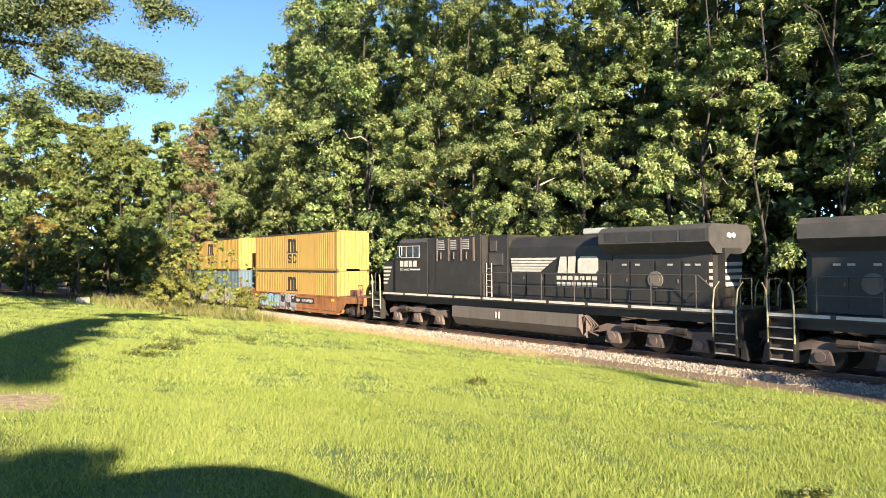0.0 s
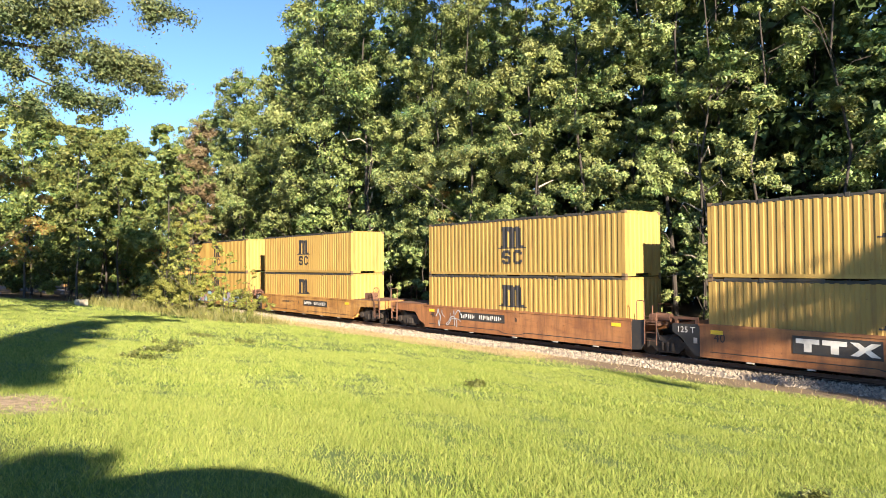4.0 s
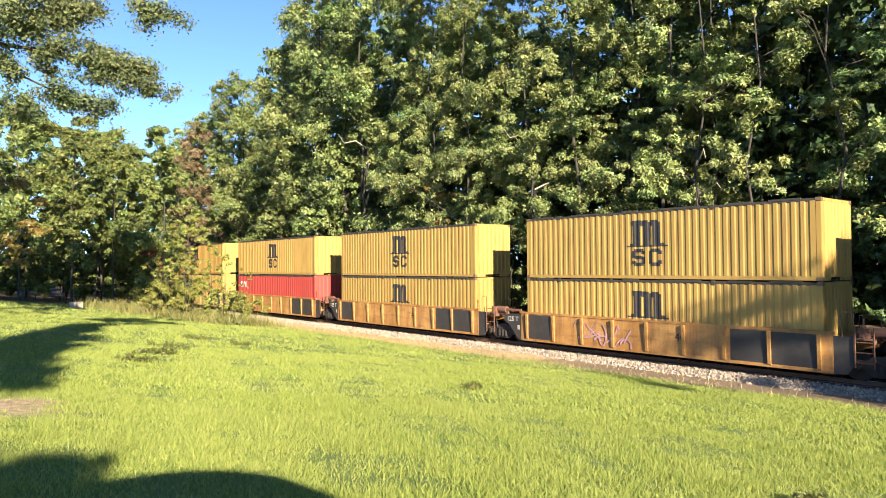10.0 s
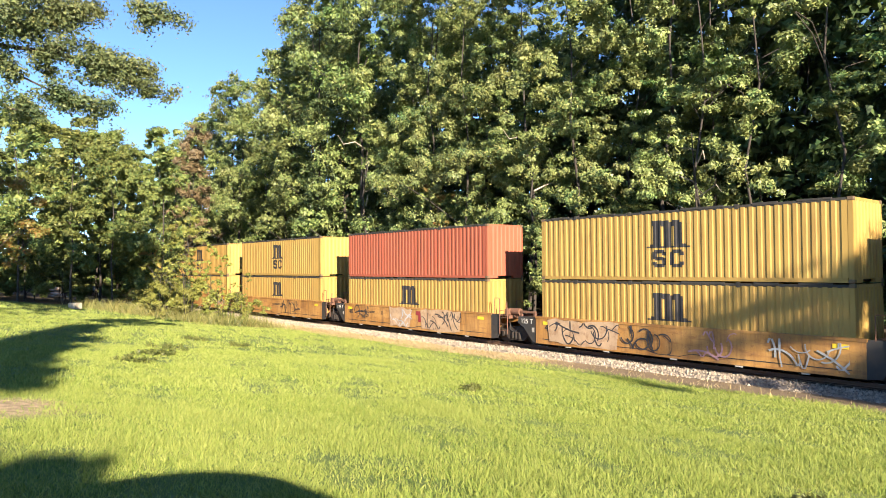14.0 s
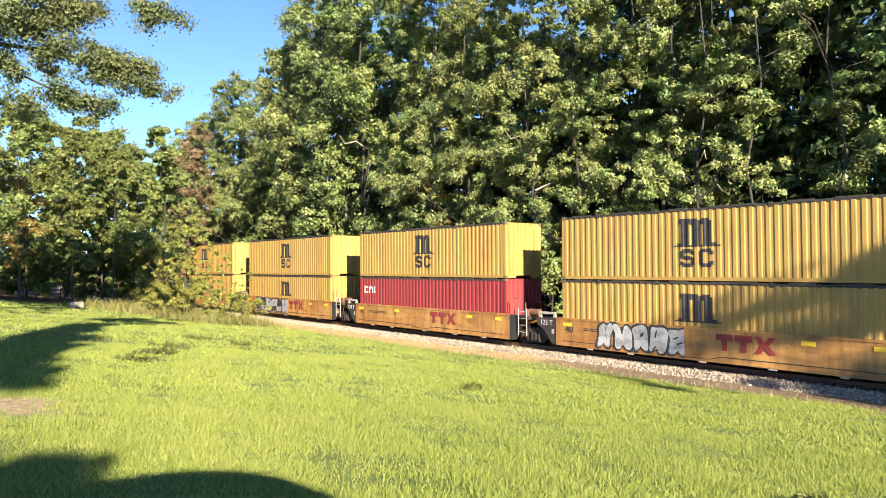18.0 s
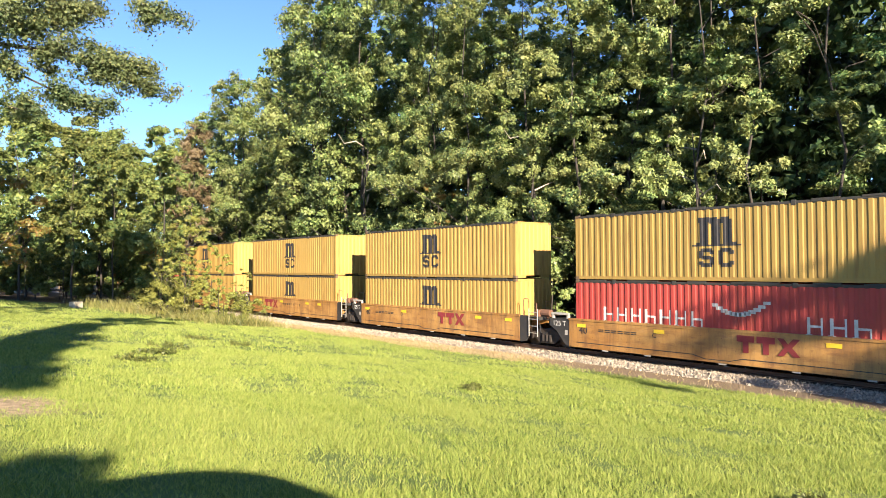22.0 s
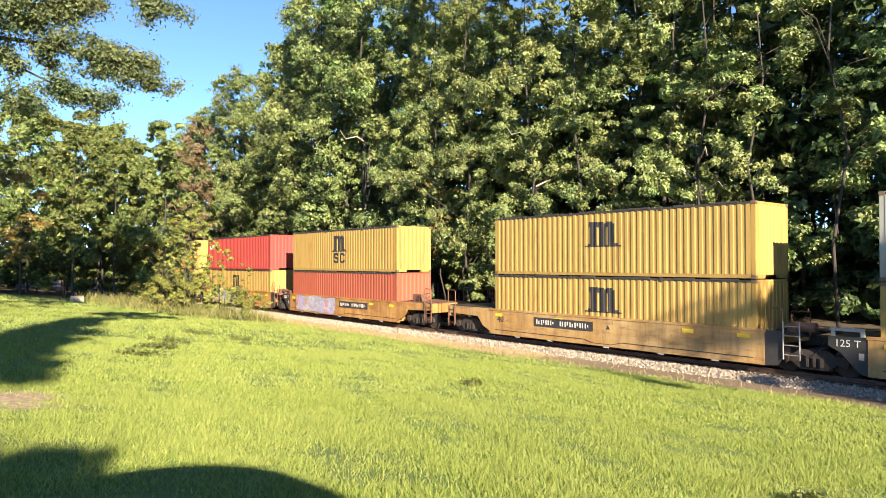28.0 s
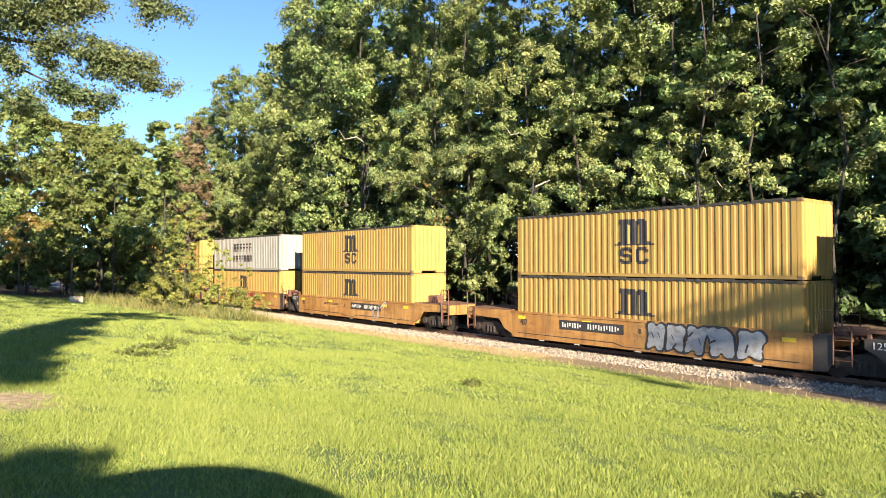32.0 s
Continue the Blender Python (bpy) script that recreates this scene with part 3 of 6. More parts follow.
def make_woods():
    rng = random.Random(11)
    kinds = [
        (tree_kind("oak_tree", 1, 26, 2.5, 5.4, 250, 180, 0.19, 0.20, GREEN, flat=1.1), "tall green oak at the edge of the woods"),
        (tree_kind("hickory_tree", 2, 28, 3.0, 4.8, 240, 180, 0.19, 0.19, OLIVE, flat=1.15), "tall olive-green hickory at the edge of the woods"),
        (tree_kind("poplar_tree", 3, 30, 4.0, 5.0, 240, 180, 0.19, 0.20, DEEP, flat=1.2), "tall dark green poplar in the woods behind the track"),
        (tree_kind("maple_tree", 4, 24, 1.5, 5.2, 250, 180, 0.19, 0.18, GREEN, flat=1.1), "leafy green maple at the edge of the woods"),
        (tree_kind("red_oak_tree", 5, 27, 3.2, 4.4, 270, 300, 0.14, 0.12, SUNLIT, many=6, puff=0.9, per=5, spread=0.25), "tall sunlit green oak close behind the track"),
        (tree_kind("sweetgum_tree", 6, 26, 3.6, 4.0, 220, 300, 0.14, 0.14, OLIVE, many=6, puff=0.9, per=5, spread=0.25), "tall sunlit sweetgum close behind the track"),
        (tree_kind("black_gum_tree", 7, 26, 4.0, 4.2, 105, 290, 0.14, 0.08, SUNLIT, many=9, puff=0.72, flat=0.75, per=4, spread=0.27), "thin dark tree with few sunlit sprays close behind the track"),
    ]
    spots = [[] for _ in kinds]
    # the wood's edge, sinking towards the far end of the line
    edge = [(2, -102, 0.70), (0, -97, 0.80), (1, -91.5, 0.78), (3, -87, 0.93), (0, -82, 0.88), (1, -77.5, 0.86), (0, -73, 0.96), (3, -69, 0.98), (1, -64.5, 0.93), (0, -59.5, 1.12), (3, -55, 1.18), (2, -51.5, 0.95), (0, -47, 1.1), (1, -43, 1.0)]
    for k, x, s in edge:
        spots[k].append((x, 32.0 + rng.uniform(-1.2, 2.4), s))
    spots[4] += [(-38.5, 31.4, 1.0), (-33.0, 29.9, 0.98), (-24.6, 30.6, 0.95), (-41, 34, 1.05)]
    spots[5] += [(-35.5, 34.4, 1.05), (-28.6, 31.0, 0.9), (-19.8, 32.6, 0.97)]
    spots[6] += [(-14.6, 31.2, 1.0), (-11.6, 32.4, 1.05), (-18.0, 34, 1.1), (-8.6, 33.5, 1.0), (-22.5, 33.4, 1.1), (-16.6, 30.2, 1.0)]
    # unseen trees past the right end, added to keep the woods there in shade
    spots[0] += [(2.0, 30.0, 0.95), (22, 33, 0.7)]
    spots[3] += [(9, 41, 0.9), (10, 33, 0.9), (1, 37, 1.0)]
    for (ob, label), sp in zip(kinds, spots):
        plant(ob, label, "tree", "trees of the woods behind the track", sp, len(sp))
    back = tree_kind("woodland_tree", 9, 28, 0.5, 5.6, 130, 42, 0.56, 0.2, DEEP, many=1, per=2, puff=1.35, flat=1.3, spread=0.3)
    spots = [(-150 + i * 6.5 + rng.uniform(-2, 2), 48 + rng.uniform(-2, 5), rng.uniform(0.9, 1.1) * (0.7 if i < 12 else 1.0)) for i in range(26)]
    spots += [(-118 + i * 6.8 + rng.uniform(-1.5, 1.5), 40 + rng.uniform(-1.5, 2), rng.uniform(0.9, 1.08) * (0.78 if i < 6 else 1.0)) for i in range(13)]
    # the crowns behind stand lower where the sky shows through
    spots = [(x, y, s * 0.86 if -46 < x < -30 else s) for x, y, s in spots]
    spots += [(-30 + i * 4.6, 41.5 + rng.uniform(-1.5, 2), rng.uniform(0.95, 1.1)) for i in range(8)]
    spots += [(-112, -8 + i * 6, 0.55) for i in range(5)]
    spots += [(-36 + i * 5.2, 37.4 + rng.uniform(-0.6, 0.8), rng.uniform(0.6, 0.72)) for i in range(8)]
    spots += [(-44 + i * 6 + rng.uniform(-1, 1), 58 + rng.uniform(-2, 2), rng.uniform(0.62, 0.75)) for i in range(8)]
    plant(back, "dark green tree deep in the woods", "tree", "trees of the woods behind the track", spots)
    shrub = tree_kind("understory_shrub", 12, 5.2, 0.3, 2.4, 46, 70, 0.24, 0.06, DEEP, many=1)
    spots = [(-120 + i * 3.4 + rng.uniform(-1, 1), 28.9 + rng.uniform(-0.5, 1.2), rng.uniform(0.6, 1.1)) for i in range(19)]
    spots += [(-100 + i * 5 + rng.uniform(-1, 1), 36 + rng.uniform(-1, 1), rng.uniform(1.3, 1.9)) for i in range(20)]
    spots = [(x, y, s * (0.62 if x > -30 else 1.0)) for x, y, s in spots]
    spots += [(-58 + i * 5.4 + rng.uniform(-0.8, 0.8), 44 + rng.uniform(-1, 1), rng.uniform(2.1, 2.6)) for i in range(11)]
    plant(shrub, "green understory shrub below the wood's edge", "shrub", "shrubs below the wood's edge", spots, 8)
    bright = tree_kind("edge_shrub", 13, 6.6, 0.6, 1.9, 40, 200, 0.15, 0.05, SUNLIT, many=3, per=4)
    spots = [(-57 + i * 4.1 + rng.uniform(-1.2, 1.2), 28.9 + rng.uniform(-0.5, 0.8), rng.uniform(0.78, 1.08)) for i in range(11)]
    plant(bright, "bright green sunlit shrub close behind the track", "shrub", "shrubs below the wood's edge", spots, 10)
    brown = tree_kind("browning_tree", 15, 20, 2.0, 2.4, 110, 220, 0.2, 0.14, BROWN, flat=1.3, puff=1.7, per=3)
    plant(brown, "slim tree with rust-brown turning leaves", "tree", "trees of the woods behind the track", [(-76.5, 27.4, 1.0)])
    rusty = tree_kind("turning_sapling", 16, 10.5, 4.5, 1.6, 22, 150, 0.13, 0.06, TURNING, many=5, puff=0.8)
    plant(rusty, "slender sapling with orange-brown turning leaves", "sapling", "trees of the woods behind the track", [(-34.3, 28.6, 0.92)])

    # bare pale snags among the leaves
    rs = np.random.default_rng(41)
    snag = new("dead_tree")
    part("trunk", solids("trunk", [tube([(0, 0, -0.2), (0.2, 0.1, 4), (0.1, -0.2, 8), (0.5, 0.1, 12.5)], 0.13, 7, 0.03)]), BARK, snag)
    for k in range(9):
        z, t = 3.5 + k * 1.0, rs.uniform(0, 6.28)
        ln = rs.uniform(1.2, 3.0)
        e = Vector((ln * math.cos(t), ln * math.sin(t), 0))
        part("limb", solids("limb", [tube([(0.2, 0, z), (0.2 + e.x * 0.4, e.y * 0.4, z + 0.35), (0.2 + e.x * 0.8, e.y * 0.8, z + 0.25 + rs.uniform(-0.3, 0.6)), (0.2 + e.x, e.y, z + 0.5 + rs.uniform(-0.5, 0.5))], 0.06, 5, 0.012)]), PALE_BARK, snag)
    plant(snag, "bare pale dead tree standing among the leaves", "dead tree", "trees of the woods behind the track", [(-27.5, 30.2, 0.95), (-46, 30.4, 1.15), (-17, 30.6, 0.8)], 22)

    # trees at the far end of the lawn, on the near side of the track
    near = tree_kind("lawn_maple", 21, 16, 4.2, 4.4, 150, 170, 0.22, 0.1, LAWN_LEAF, many=5)
    plant(near, "leafy olive-green tree at the end of the lawn", "tree", "trees at the end of the lawn", [(-57, 14.2, 0.80), (-62, 8.6, 0.98), (-66, 2.0, 1.0), (-66.5, 15.6, 0.98), (-80, 1, 1.0), (-95, 4, 1.15)], 4)
    deep = tree_kind("lawn_oak", 26, 17, 4.6, 4.2, 140, 170, 0.22, 0.1, LAWN_LEAF, many=5)
    plant(deep, "leafy dark green tree at the end of the lawn", "tree", "trees at the end of the lawn", [(-60.5, 12.0, 0.88), (-70, 5.5, 0.95), (-75, 11, 1.02), (-74, 17.0, 1.0), (-86, 8, 1.05), (-92, -3, 1.05), (-82, 17, 1.08)], 5)
    thick = tree_kind("trackside_tree", 27, 15, 1.6, 3.0, 130, 150, 0.2, 0.1, LAWN_LEAF, many=4)
    plant(thick, "dense olive-green tree between the lawn and the track", "tree", "trees at the end of the lawn", [(-53.8, 16.9, 0.93), (-60, 18.0, 0.9), (-66.5, 18.6, 0.95), (-73, 18.8, 1.0), (-80, 18.8, 1.0), (-88, 18.6, 1.05), (-97, 18.6, 1.1)], 29)
    turning = tree_kind("turning_dogwood", 22, 6.6, 2.6, 2.5, 60, 200, 0.12, 0.07, TURNING, many=6, per=4)
    plant(turning, "small tree with orange and yellow turning leaves", "tree", "trees at the end of the lawn", [(-40, 4.1, 1.0), (-45, 2.6, 0.9)], 5)
    sap = tree_kind("sapling", 23, 6.0, 0.9, 1.15, 46, 95, 0.085, 0.03, GOLD, many=6, per=3)
    plant(sap, "thin yellow-green sapling in the brush by the track", "sapling", "brush beside the track", [(-41.5, 14.4, 1.0), (-43.5, 15.6, 1.05), (-40.5, 15.6, 0.75), (-46, 14.8, 0.9), (-39.2, 15.6, 0.72), (-44.6, 14.0, 1.05), (-42.6, 14.9, 1.15), (-38.2, 16.6, 0.55)], 6)
    brush = tree_kind("roadside_brush", 24, 2.0, 0.1, 1.5, 40, 130, 0.085, 0.03, GOLD, many=4, per=3, puff=1.2)
    plant(brush, "low yellow-green brush beside the track", "bush", "brush beside the track", [(-40, 16.2, 0.9), (-42, 15.0, 1.0), (-44, 14.2, 1.1), (-45.5, 16, 1.2), (-38.4, 17.0, 0.75), (-48, 15, 1.2), (-51, 16.5, 1.3), (-54, 16.5, 1.3), (-41, 17.3, 0.9)], 7)
    dark = tree_kind("shade_bush", 25, 4.0, 0.2, 2.6, 40, 90, 0.24, 0.05, LAWN_LEAF, many=3)
    plant(dark, "dark shaded undergrowth below the lawn's trees", "bush", "undergrowth at the end of the lawn", [(-78, -6 + k * 4.2, 1.2) for k in range(6)] + [(-57, 17.6, 0.8), (-63, 17.6, 0.9), (-69.5, 17.8, 0.9), (-77, 17.8, 1.1), (-73, 13.5, 1.0), (-84, 6, 1.5), (-86, 14, 1.5)] + [(-98, -14 + k * 6, 2.2) for k in range(6)] + [(-90, -10 + k * 5, 1.8) for k in range(6)] + [(-70, -7 + k * 3.6, 1.05) for k in range(6)] + [(-64.5 + (k % 2), -1 + k * 2.6, 0.85) for k in range(6)], 9)

    # the big oak whose boughs hang into the view, and trees behind the camera that shade the lawn and the line
    overhanging_oak()
    shady = tree_kind("shade_tree", 32, 13.5, 3.2, 4.0, 110, 42, 0.26, 0.24, GREEN, many=6, puff=0.7)
    plant(shady, "open-crowned green shade tree standing near the track", "tree", "shade trees by the lawn", [(15.5, 13.9, 0.72), (23.5, 11.9, 0.86), (33, 13.4, 1.0)], 13)
    low = tree_kind("holly_tree", 34, 8.8, 0.4, 3.4, 100, 110, 0.26, 0.18, DEEP, many=6)
    plant(low, "low dense dark green tree standing near the track", "tree", "shade trees by the lawn", [(18, 13.6, 0.85), (24, 15.2, 1.0), (27, 12, 1.2)], 15)
    broad = tree_kind("broad_oak", 37, 15.3, 2.6, 5.8, 330, 100, 0.27, 0.3, GREEN, many=7, per=3, puff=1.25)
    plant(broad, "broad round-crowned oak standing beside the line", "tree", "shade trees by the lawn", [(25.5, 13.7, 1.0)], 19)
    cedar = tree_kind("cedar_tree", 35, 16.0, 9.3, 1.25, 220, 90, 0.22, 0.14, DEEP, many=3, puff=2.2, per=2, cone=True)
    plant(cedar, "tall narrow dark cedar behind the lawn", "tree", "shade trees by the lawn", [(14, -9.0, 1.0)], 17)
    dense = tree_kind("garden_tree", 33, 6.0, 4.4, 1.4, 52, 70, 0.16, 0.08, GREEN, many=5, puff=1.4, per=3)
    plant(dense, "round green tree behind the lawn", "tree", "shade trees by the lawn", [(9.2, -5.05, 1.0)], 14)
    # unseen pines, added so their high crowns shade the trees at the lawn's end
    pine = tree_kind("tall_pine", 38, 30, 25.2, 2.9, 130, 80, 0.36, 0.15, DEEP, many=5, puff=1.5, per=3)
    plant(pine, "unseen tall pine with a bare trunk and a high crown, added to shade the lawn's end", "tree", "pines behind the lawn", [(8.5, -19.5, 1.0), (9.5, -15.5, 0.98), (7.0, -24.5, 1.02), (10.5, -12.0, 0.96), (11.5, -8.6, 0.95)], 21)


make_woods()


# ---- grass ----
def grass_material():
    m, n, l, p = nodes_of("grass_blade")
    geo = n.new("ShaderNodeNewGeometry")
    c = ramp(n, l, geo.outputs["Random Per Island"], [(0, (0.075, 0.125, 0.022)), (0.35, (0.215, 0.282, 0.055)), (0.8, (0.340, 0.375, 0.085)), (1, (0.40, 0.39, 0.12))])
    c = mix(n, l, ramp(n, l, tex(n, l, 0.5, 4), [(0.4, (0, 0, 0)), (0.7, (0.45,) * 3)]), c, (0.31, 0.34, 0.09))
    l.new(c, p.inputs["Base Color"])
    p.inputs["Roughness"].default_value = 0.6
    p.inputs["Specular IOR Level"].default_value = 0.2
    tr = n.new("ShaderNodeBsdfTranslucent")
    l.new(c, tr.inputs["Color"])
    mx = n.new("ShaderNodeMixShader")
    mx.inputs[0].default_value = 0.25
    l.new(p.outputs[0], mx.inputs[1])
    l.new(tr.outputs[0], mx.inputs[2])
    l.new(mx.outputs[0], n["Material Output"].inputs[0])
    return m


def make_grass():
    rng = np.random.default_rng(77)
    mat = grass_material()
    rings = [(5.0, 12, 300000, 0.010, 0.042), (12, 22, 310000, 0.018, 0.042), (22, 45, 270000, 0.028, 0.05), (45, 66, 60000, 0.06, 0.07)]
    everything = []
    for r0, r1, n, w, h in rings:
        r = np.sqrt(rng.uniform(r0 * r0, r1 * r1, n))
        a = np.radians(90 + 50.1 + rng.uniform(-37, 37, n))
        x, y = r * np.cos(a), r * np.sin(a)
        keep = (y < DIRT_Y - 0.1 + 0.3 * np.sin(x * 0.7) + rng.normal(0, 0.35, n)) & (np.hypot(x + 10.3, (y - 1.25) * 1.4) > 0.25 + 1.0 * rng.random(n))
        keep &= (y > 13) | (x > -59.5 + rng.normal(0, 0.8, n))
        x, y = x[keep], y[keep]
        patch = np.sin(x * 1.3 + 2 * np.sin(y * 0.9)) * np.cos(y * 1.7 + np.sin(x * 1.1)) + 0.7 * np.sin(x * 4.1 + y * 2.3) * np.sin(y * 5.3 - x * 1.7)
        thin = rng.random(len(x)) < 0.78 + 0.34 * patch
        x, y, patch = x[thin], y[thin], patch[thin]
        z = np.array([ground_z(p, q) for p, q in zip(x, y)]) - 0.01
        n = len(x)
        broad = rng.random(n) < (0.4 if r0 < 20 else 0.2)
        hh = h * (1 + 0.35 * patch) * rng.uniform(0.3, 1.6, n) + 0.015
        d = rng.uniform(0, 6.283, n)
        hh = np.where(broad, hh * 0.7, hh * 1.1)
        lean = hh * rng.uniform(0.1, 1.2, n) * np.where(broad, 1.6, 1.0)
        ld = rng.uniform(0, 6.283, n)
        ww = w * rng.uniform(0.6, 1.3, n) * np.where(broad, 0.95, 0.45)
        v = np.empty((n, 3, 3))
        v[:, 0] = np.stack([x - ww * np.cos(d), y - ww * np.sin(d), z], 1)
        v[:, 1] = np.stack([x + ww * np.cos(d), y + ww * np.sin(d), z], 1)
        v[:, 2] = np.stack([x + lean * np.cos(ld), y + lean * np.sin(ld), z + hh], 1)
        everything.append(v.reshape(-1, 3))
    ob = new("lawn_grass", quads_mesh("lawn_grass", np.concatenate(everything), 3, [mat]))
    tagged(ob, "short mown green and yellow-green grass of the lawn", "grass", kind="stuff")
    # tall dry grass along the brush and the edge of the lawn
    tall = leaf_material("tall_dry_grass", [(0, (0.06, 0.085, 0.02)), (0.6, (0.13, 0.14, 0.035)), (1, (0.30, 0.25, 0.09))])
    n = 9000
    x = rng.uniform(-56, -35.0, n)
    y = 14.4 + (x + 46) * 0.16 + rng.normal(0, 1.1, n)
    keep = y < 18.4
    x, y = x[keep], y[keep]
    n = len(x)
    z = np.array([ground_z(p, q) for p, q in zip(x, y)])
    hh = rng.uniform(0.15, 1.0, n) * (0.75 + 0.4 * np.sin(x * 1.3) * np.sin(x * 0.47 + y))
    d = rng.uniform(0, 6.283, n)
    v = np.empty((n, 3, 3))
    v[:, 0] = np.stack([x - 0.02 * np.cos(d), y - 0.02 * np.sin(d), z], 1)
    v[:, 1] = np.stack([x + 0.02 * np.cos(d), y + 0.02 * np.sin(d), z], 1)
    v[:, 2] = np.stack([x + 0.45 * hh * rng.normal(size=n), y + 0.45 * hh * rng.normal(size=n), z + hh], 1)
    ob = new("tall_grass", quads_mesh("tall_grass", v.reshape(-1, 3), 3, [tall]))
    tagged(ob, "tall dry yellow grass round the brush by the track", "grass", kind="stuff")


make_grass()


def make_strip_grass():
    """Dry tufts on the dirt strip and dark weeds in the lawn."""
    rng = np.random.default_rng(79)
    dry = leaf_material("dry_straw_grass", [(0, (0.16, 0.14, 0.05)), (0.5, (0.36, 0.27, 0.13)), (1, (0.52, 0.41, 0.22))])
    n = 45000
    x = rng.uniform(-52, 0, n)
    y = 17.6 + 2.9 * rng.random(n) ** 1.4 + 0.25 * np.sin(x * 0.9)
    keep = rng.random(n) * np.where(x > -17, 16.0, 1.0) < 0.65 + 0.35 * np.sin(x * 1.7 + 1.3 * np.sin(y * 3.1)) * np.cos(x * 0.61 + y)
    x, y = x[keep], y[keep]
    n = len(x)
    z = np.array([ground_z(p, q) for p, q in zip(x, y)]) - 0.01
    h = rng.uniform(0.03, 0.16, n)
    d = rng.uniform(0, 6.283, n)
    v = np.empty((n, 3, 3))
    v[:, 0] = np.stack([x - 0.013 * np.cos(d), y - 0.013 * np.sin(d), z], 1)
    v[:, 1] = np.stack([x + 0.013 * np.cos(d), y + 0.013 * np.sin(d), z], 1)
    v[:, 2] = np.stack([x + 0.7 * h * rng.normal(size=n), y + 0.7 * h * rng.normal(size=n), z + h], 1)
    ob = new("dry_grass", quads_mesh("dry_grass", v.reshape(-1, 3), 3, [dry]))
    tagged(ob, "short dry straw-coloured grass on the dirt strip", "grass", kind="stuff")
    weed = leaf_material("dark_weed_leaf", [(0, (0.06, 0.085, 0.02)), (0.6, (0.12, 0.155, 0.036)), (1, (0.22, 0.23, 0.06))])
    pts, rad = [], []
    for cx, cy, q, k in ((-2.55, 6.7, 0.4, 12), (-18.0, 5.6, 0.7, 16), (-19.8, 6.4, 0.5, 10), (-16.2, 4.6, 0.5, 9), (-24, 8.6, 0.7, 10), (-10.5, 9.6, 0.4, 6), (-21.5, 9.3, 0.4, 7)):
        for _ in range(k):
            px, py = cx + rng.normal() * q * 0.5, cy + rng.normal() * q * 0.4
            pts.append((px, py, ground_z(px, py) + rng.uniform(0.03, 0.1)))
            rad.append((0.11, 0.11, 0.06))
    ob = new("lawn_weeds", quads_mesh("lawn_weeds", leaves(rng, pts, rad, 60, 0.05, 0.4), 3, [weed]))
    tagged(ob, "dark green broad-leaved weeds growing in the lawn", "weeds", kind="stuff")


make_strip_grass()


def make_lawn_things():
    stone = thing("marker_stone", "low squared pale stone block at the lawn's end", "stone")
    part("block", solids("block", [block(-0.32, 0.32, -0.3, 0.3, -0.1, 0.42, 0.03)]), plain("pale_limestone", (0.38, 0.33, 0.25), 0.9, scale=5), stone)
    stone.matrix_basis = pose(-51.0, 10.4, ground_z(-51.0, 10.4), 0, 0, 25)
    # an open parasol beside the camera, known by its shadow on the lawn
    para = thing("patio_parasol", "open round patio parasol on a pole, standing on the lawn", "parasol")
    cloth = plain("parasol_canvas", (0.45, 0.40, 0.30), 0.9, scale=8)
    rim = 1.42
    v, f, k = [(0, 0, 2.75)], [], 24
    for ring, (r, z) in enumerate(((0.55, 2.64), (1.1, 2.46), (rim, 2.2))):
        v += [(r * math.cos(2 * math.pi * i / k), r * math.sin(2 * math.pi * i / k), z) for i in range(k)]
    f += [(0, 1 + i, 1 + (i + 1) % k) for i in range(k)]
    for ring in range(2):
        f += [(1 + ring * k + i, 1 + (ring + 1) * k + i, 1 + (ring + 1) * k + (i + 1) % k, 1 + ring * k + (i + 1) % k) for i in range(k)]
    me = mesh_of("canopy", v, f, [cloth])
    part("canopy", me, None, para)
    part("pole", solids("pole", [tube([(0, 0, 0), (0, 0, 2.75)], 0.025, 10)]), STEEL_WHITE, para)
    part("base", solids("base", [prism([(0.3 * math.cos(i * 0.524), 0.3 * math.sin(i * 0.524)) for i in range(12)], 0, 0.1, "z")]), UNDER, para)
    for i in range(8):
        t = 2 * math.pi * i / 8
        part("rib", solids("rib", [tube([(0, 0, 2.7), (1.08 * math.cos(t), 1.08 * math.sin(t), 2.43), (1.40 * math.cos(t), 1.40 * math.sin(t), 2.18)], 0.01, 5)]), STEEL_WHITE, para)
    para.matrix_basis = pose(1.98, -0.86, ground_z(1.98, -0.86))


make_lawn_things()


# ---- shipping containers ----
CL, CW, CH = 12.192, 2.438, 2.591
PITCH = 0.2785
WAVE = [(0.0, 0.0), (0.112, 0.0), (0.150, 0.022), (0.230, 0.022)]


def ribs(x0, x1):
    """Break points of the pressed ribs along a panel: (x, depth)."""
    out, x = [], x0
    while True:
        for a, d in WAVE:
            if x + a > x1 - 0.02:
                out.append((x1, 0.0))
                return out
            out.append((x + a, d))
        x += PITCH


def pressed(name, x0, x1, z0, z1):
    pts = ribs(x0, x1)
    v = [(x, d, z) for z in (z0, z1) for x, d in pts]
    n = len(pts)
    return mesh_of(name, v, [(i, i + 1, n + i + 1, n + i) for i in range(n - 1)])


def depth_at(x, pts):
    for (a, da), (b, db) in zip(pts, pts[1:]):
        if a <= x <= b:
            return da + (db - da) * (x - a) / max(1e-6, b - a)
    return 0.0


SIDE = ribs(-5.93, 5.93)


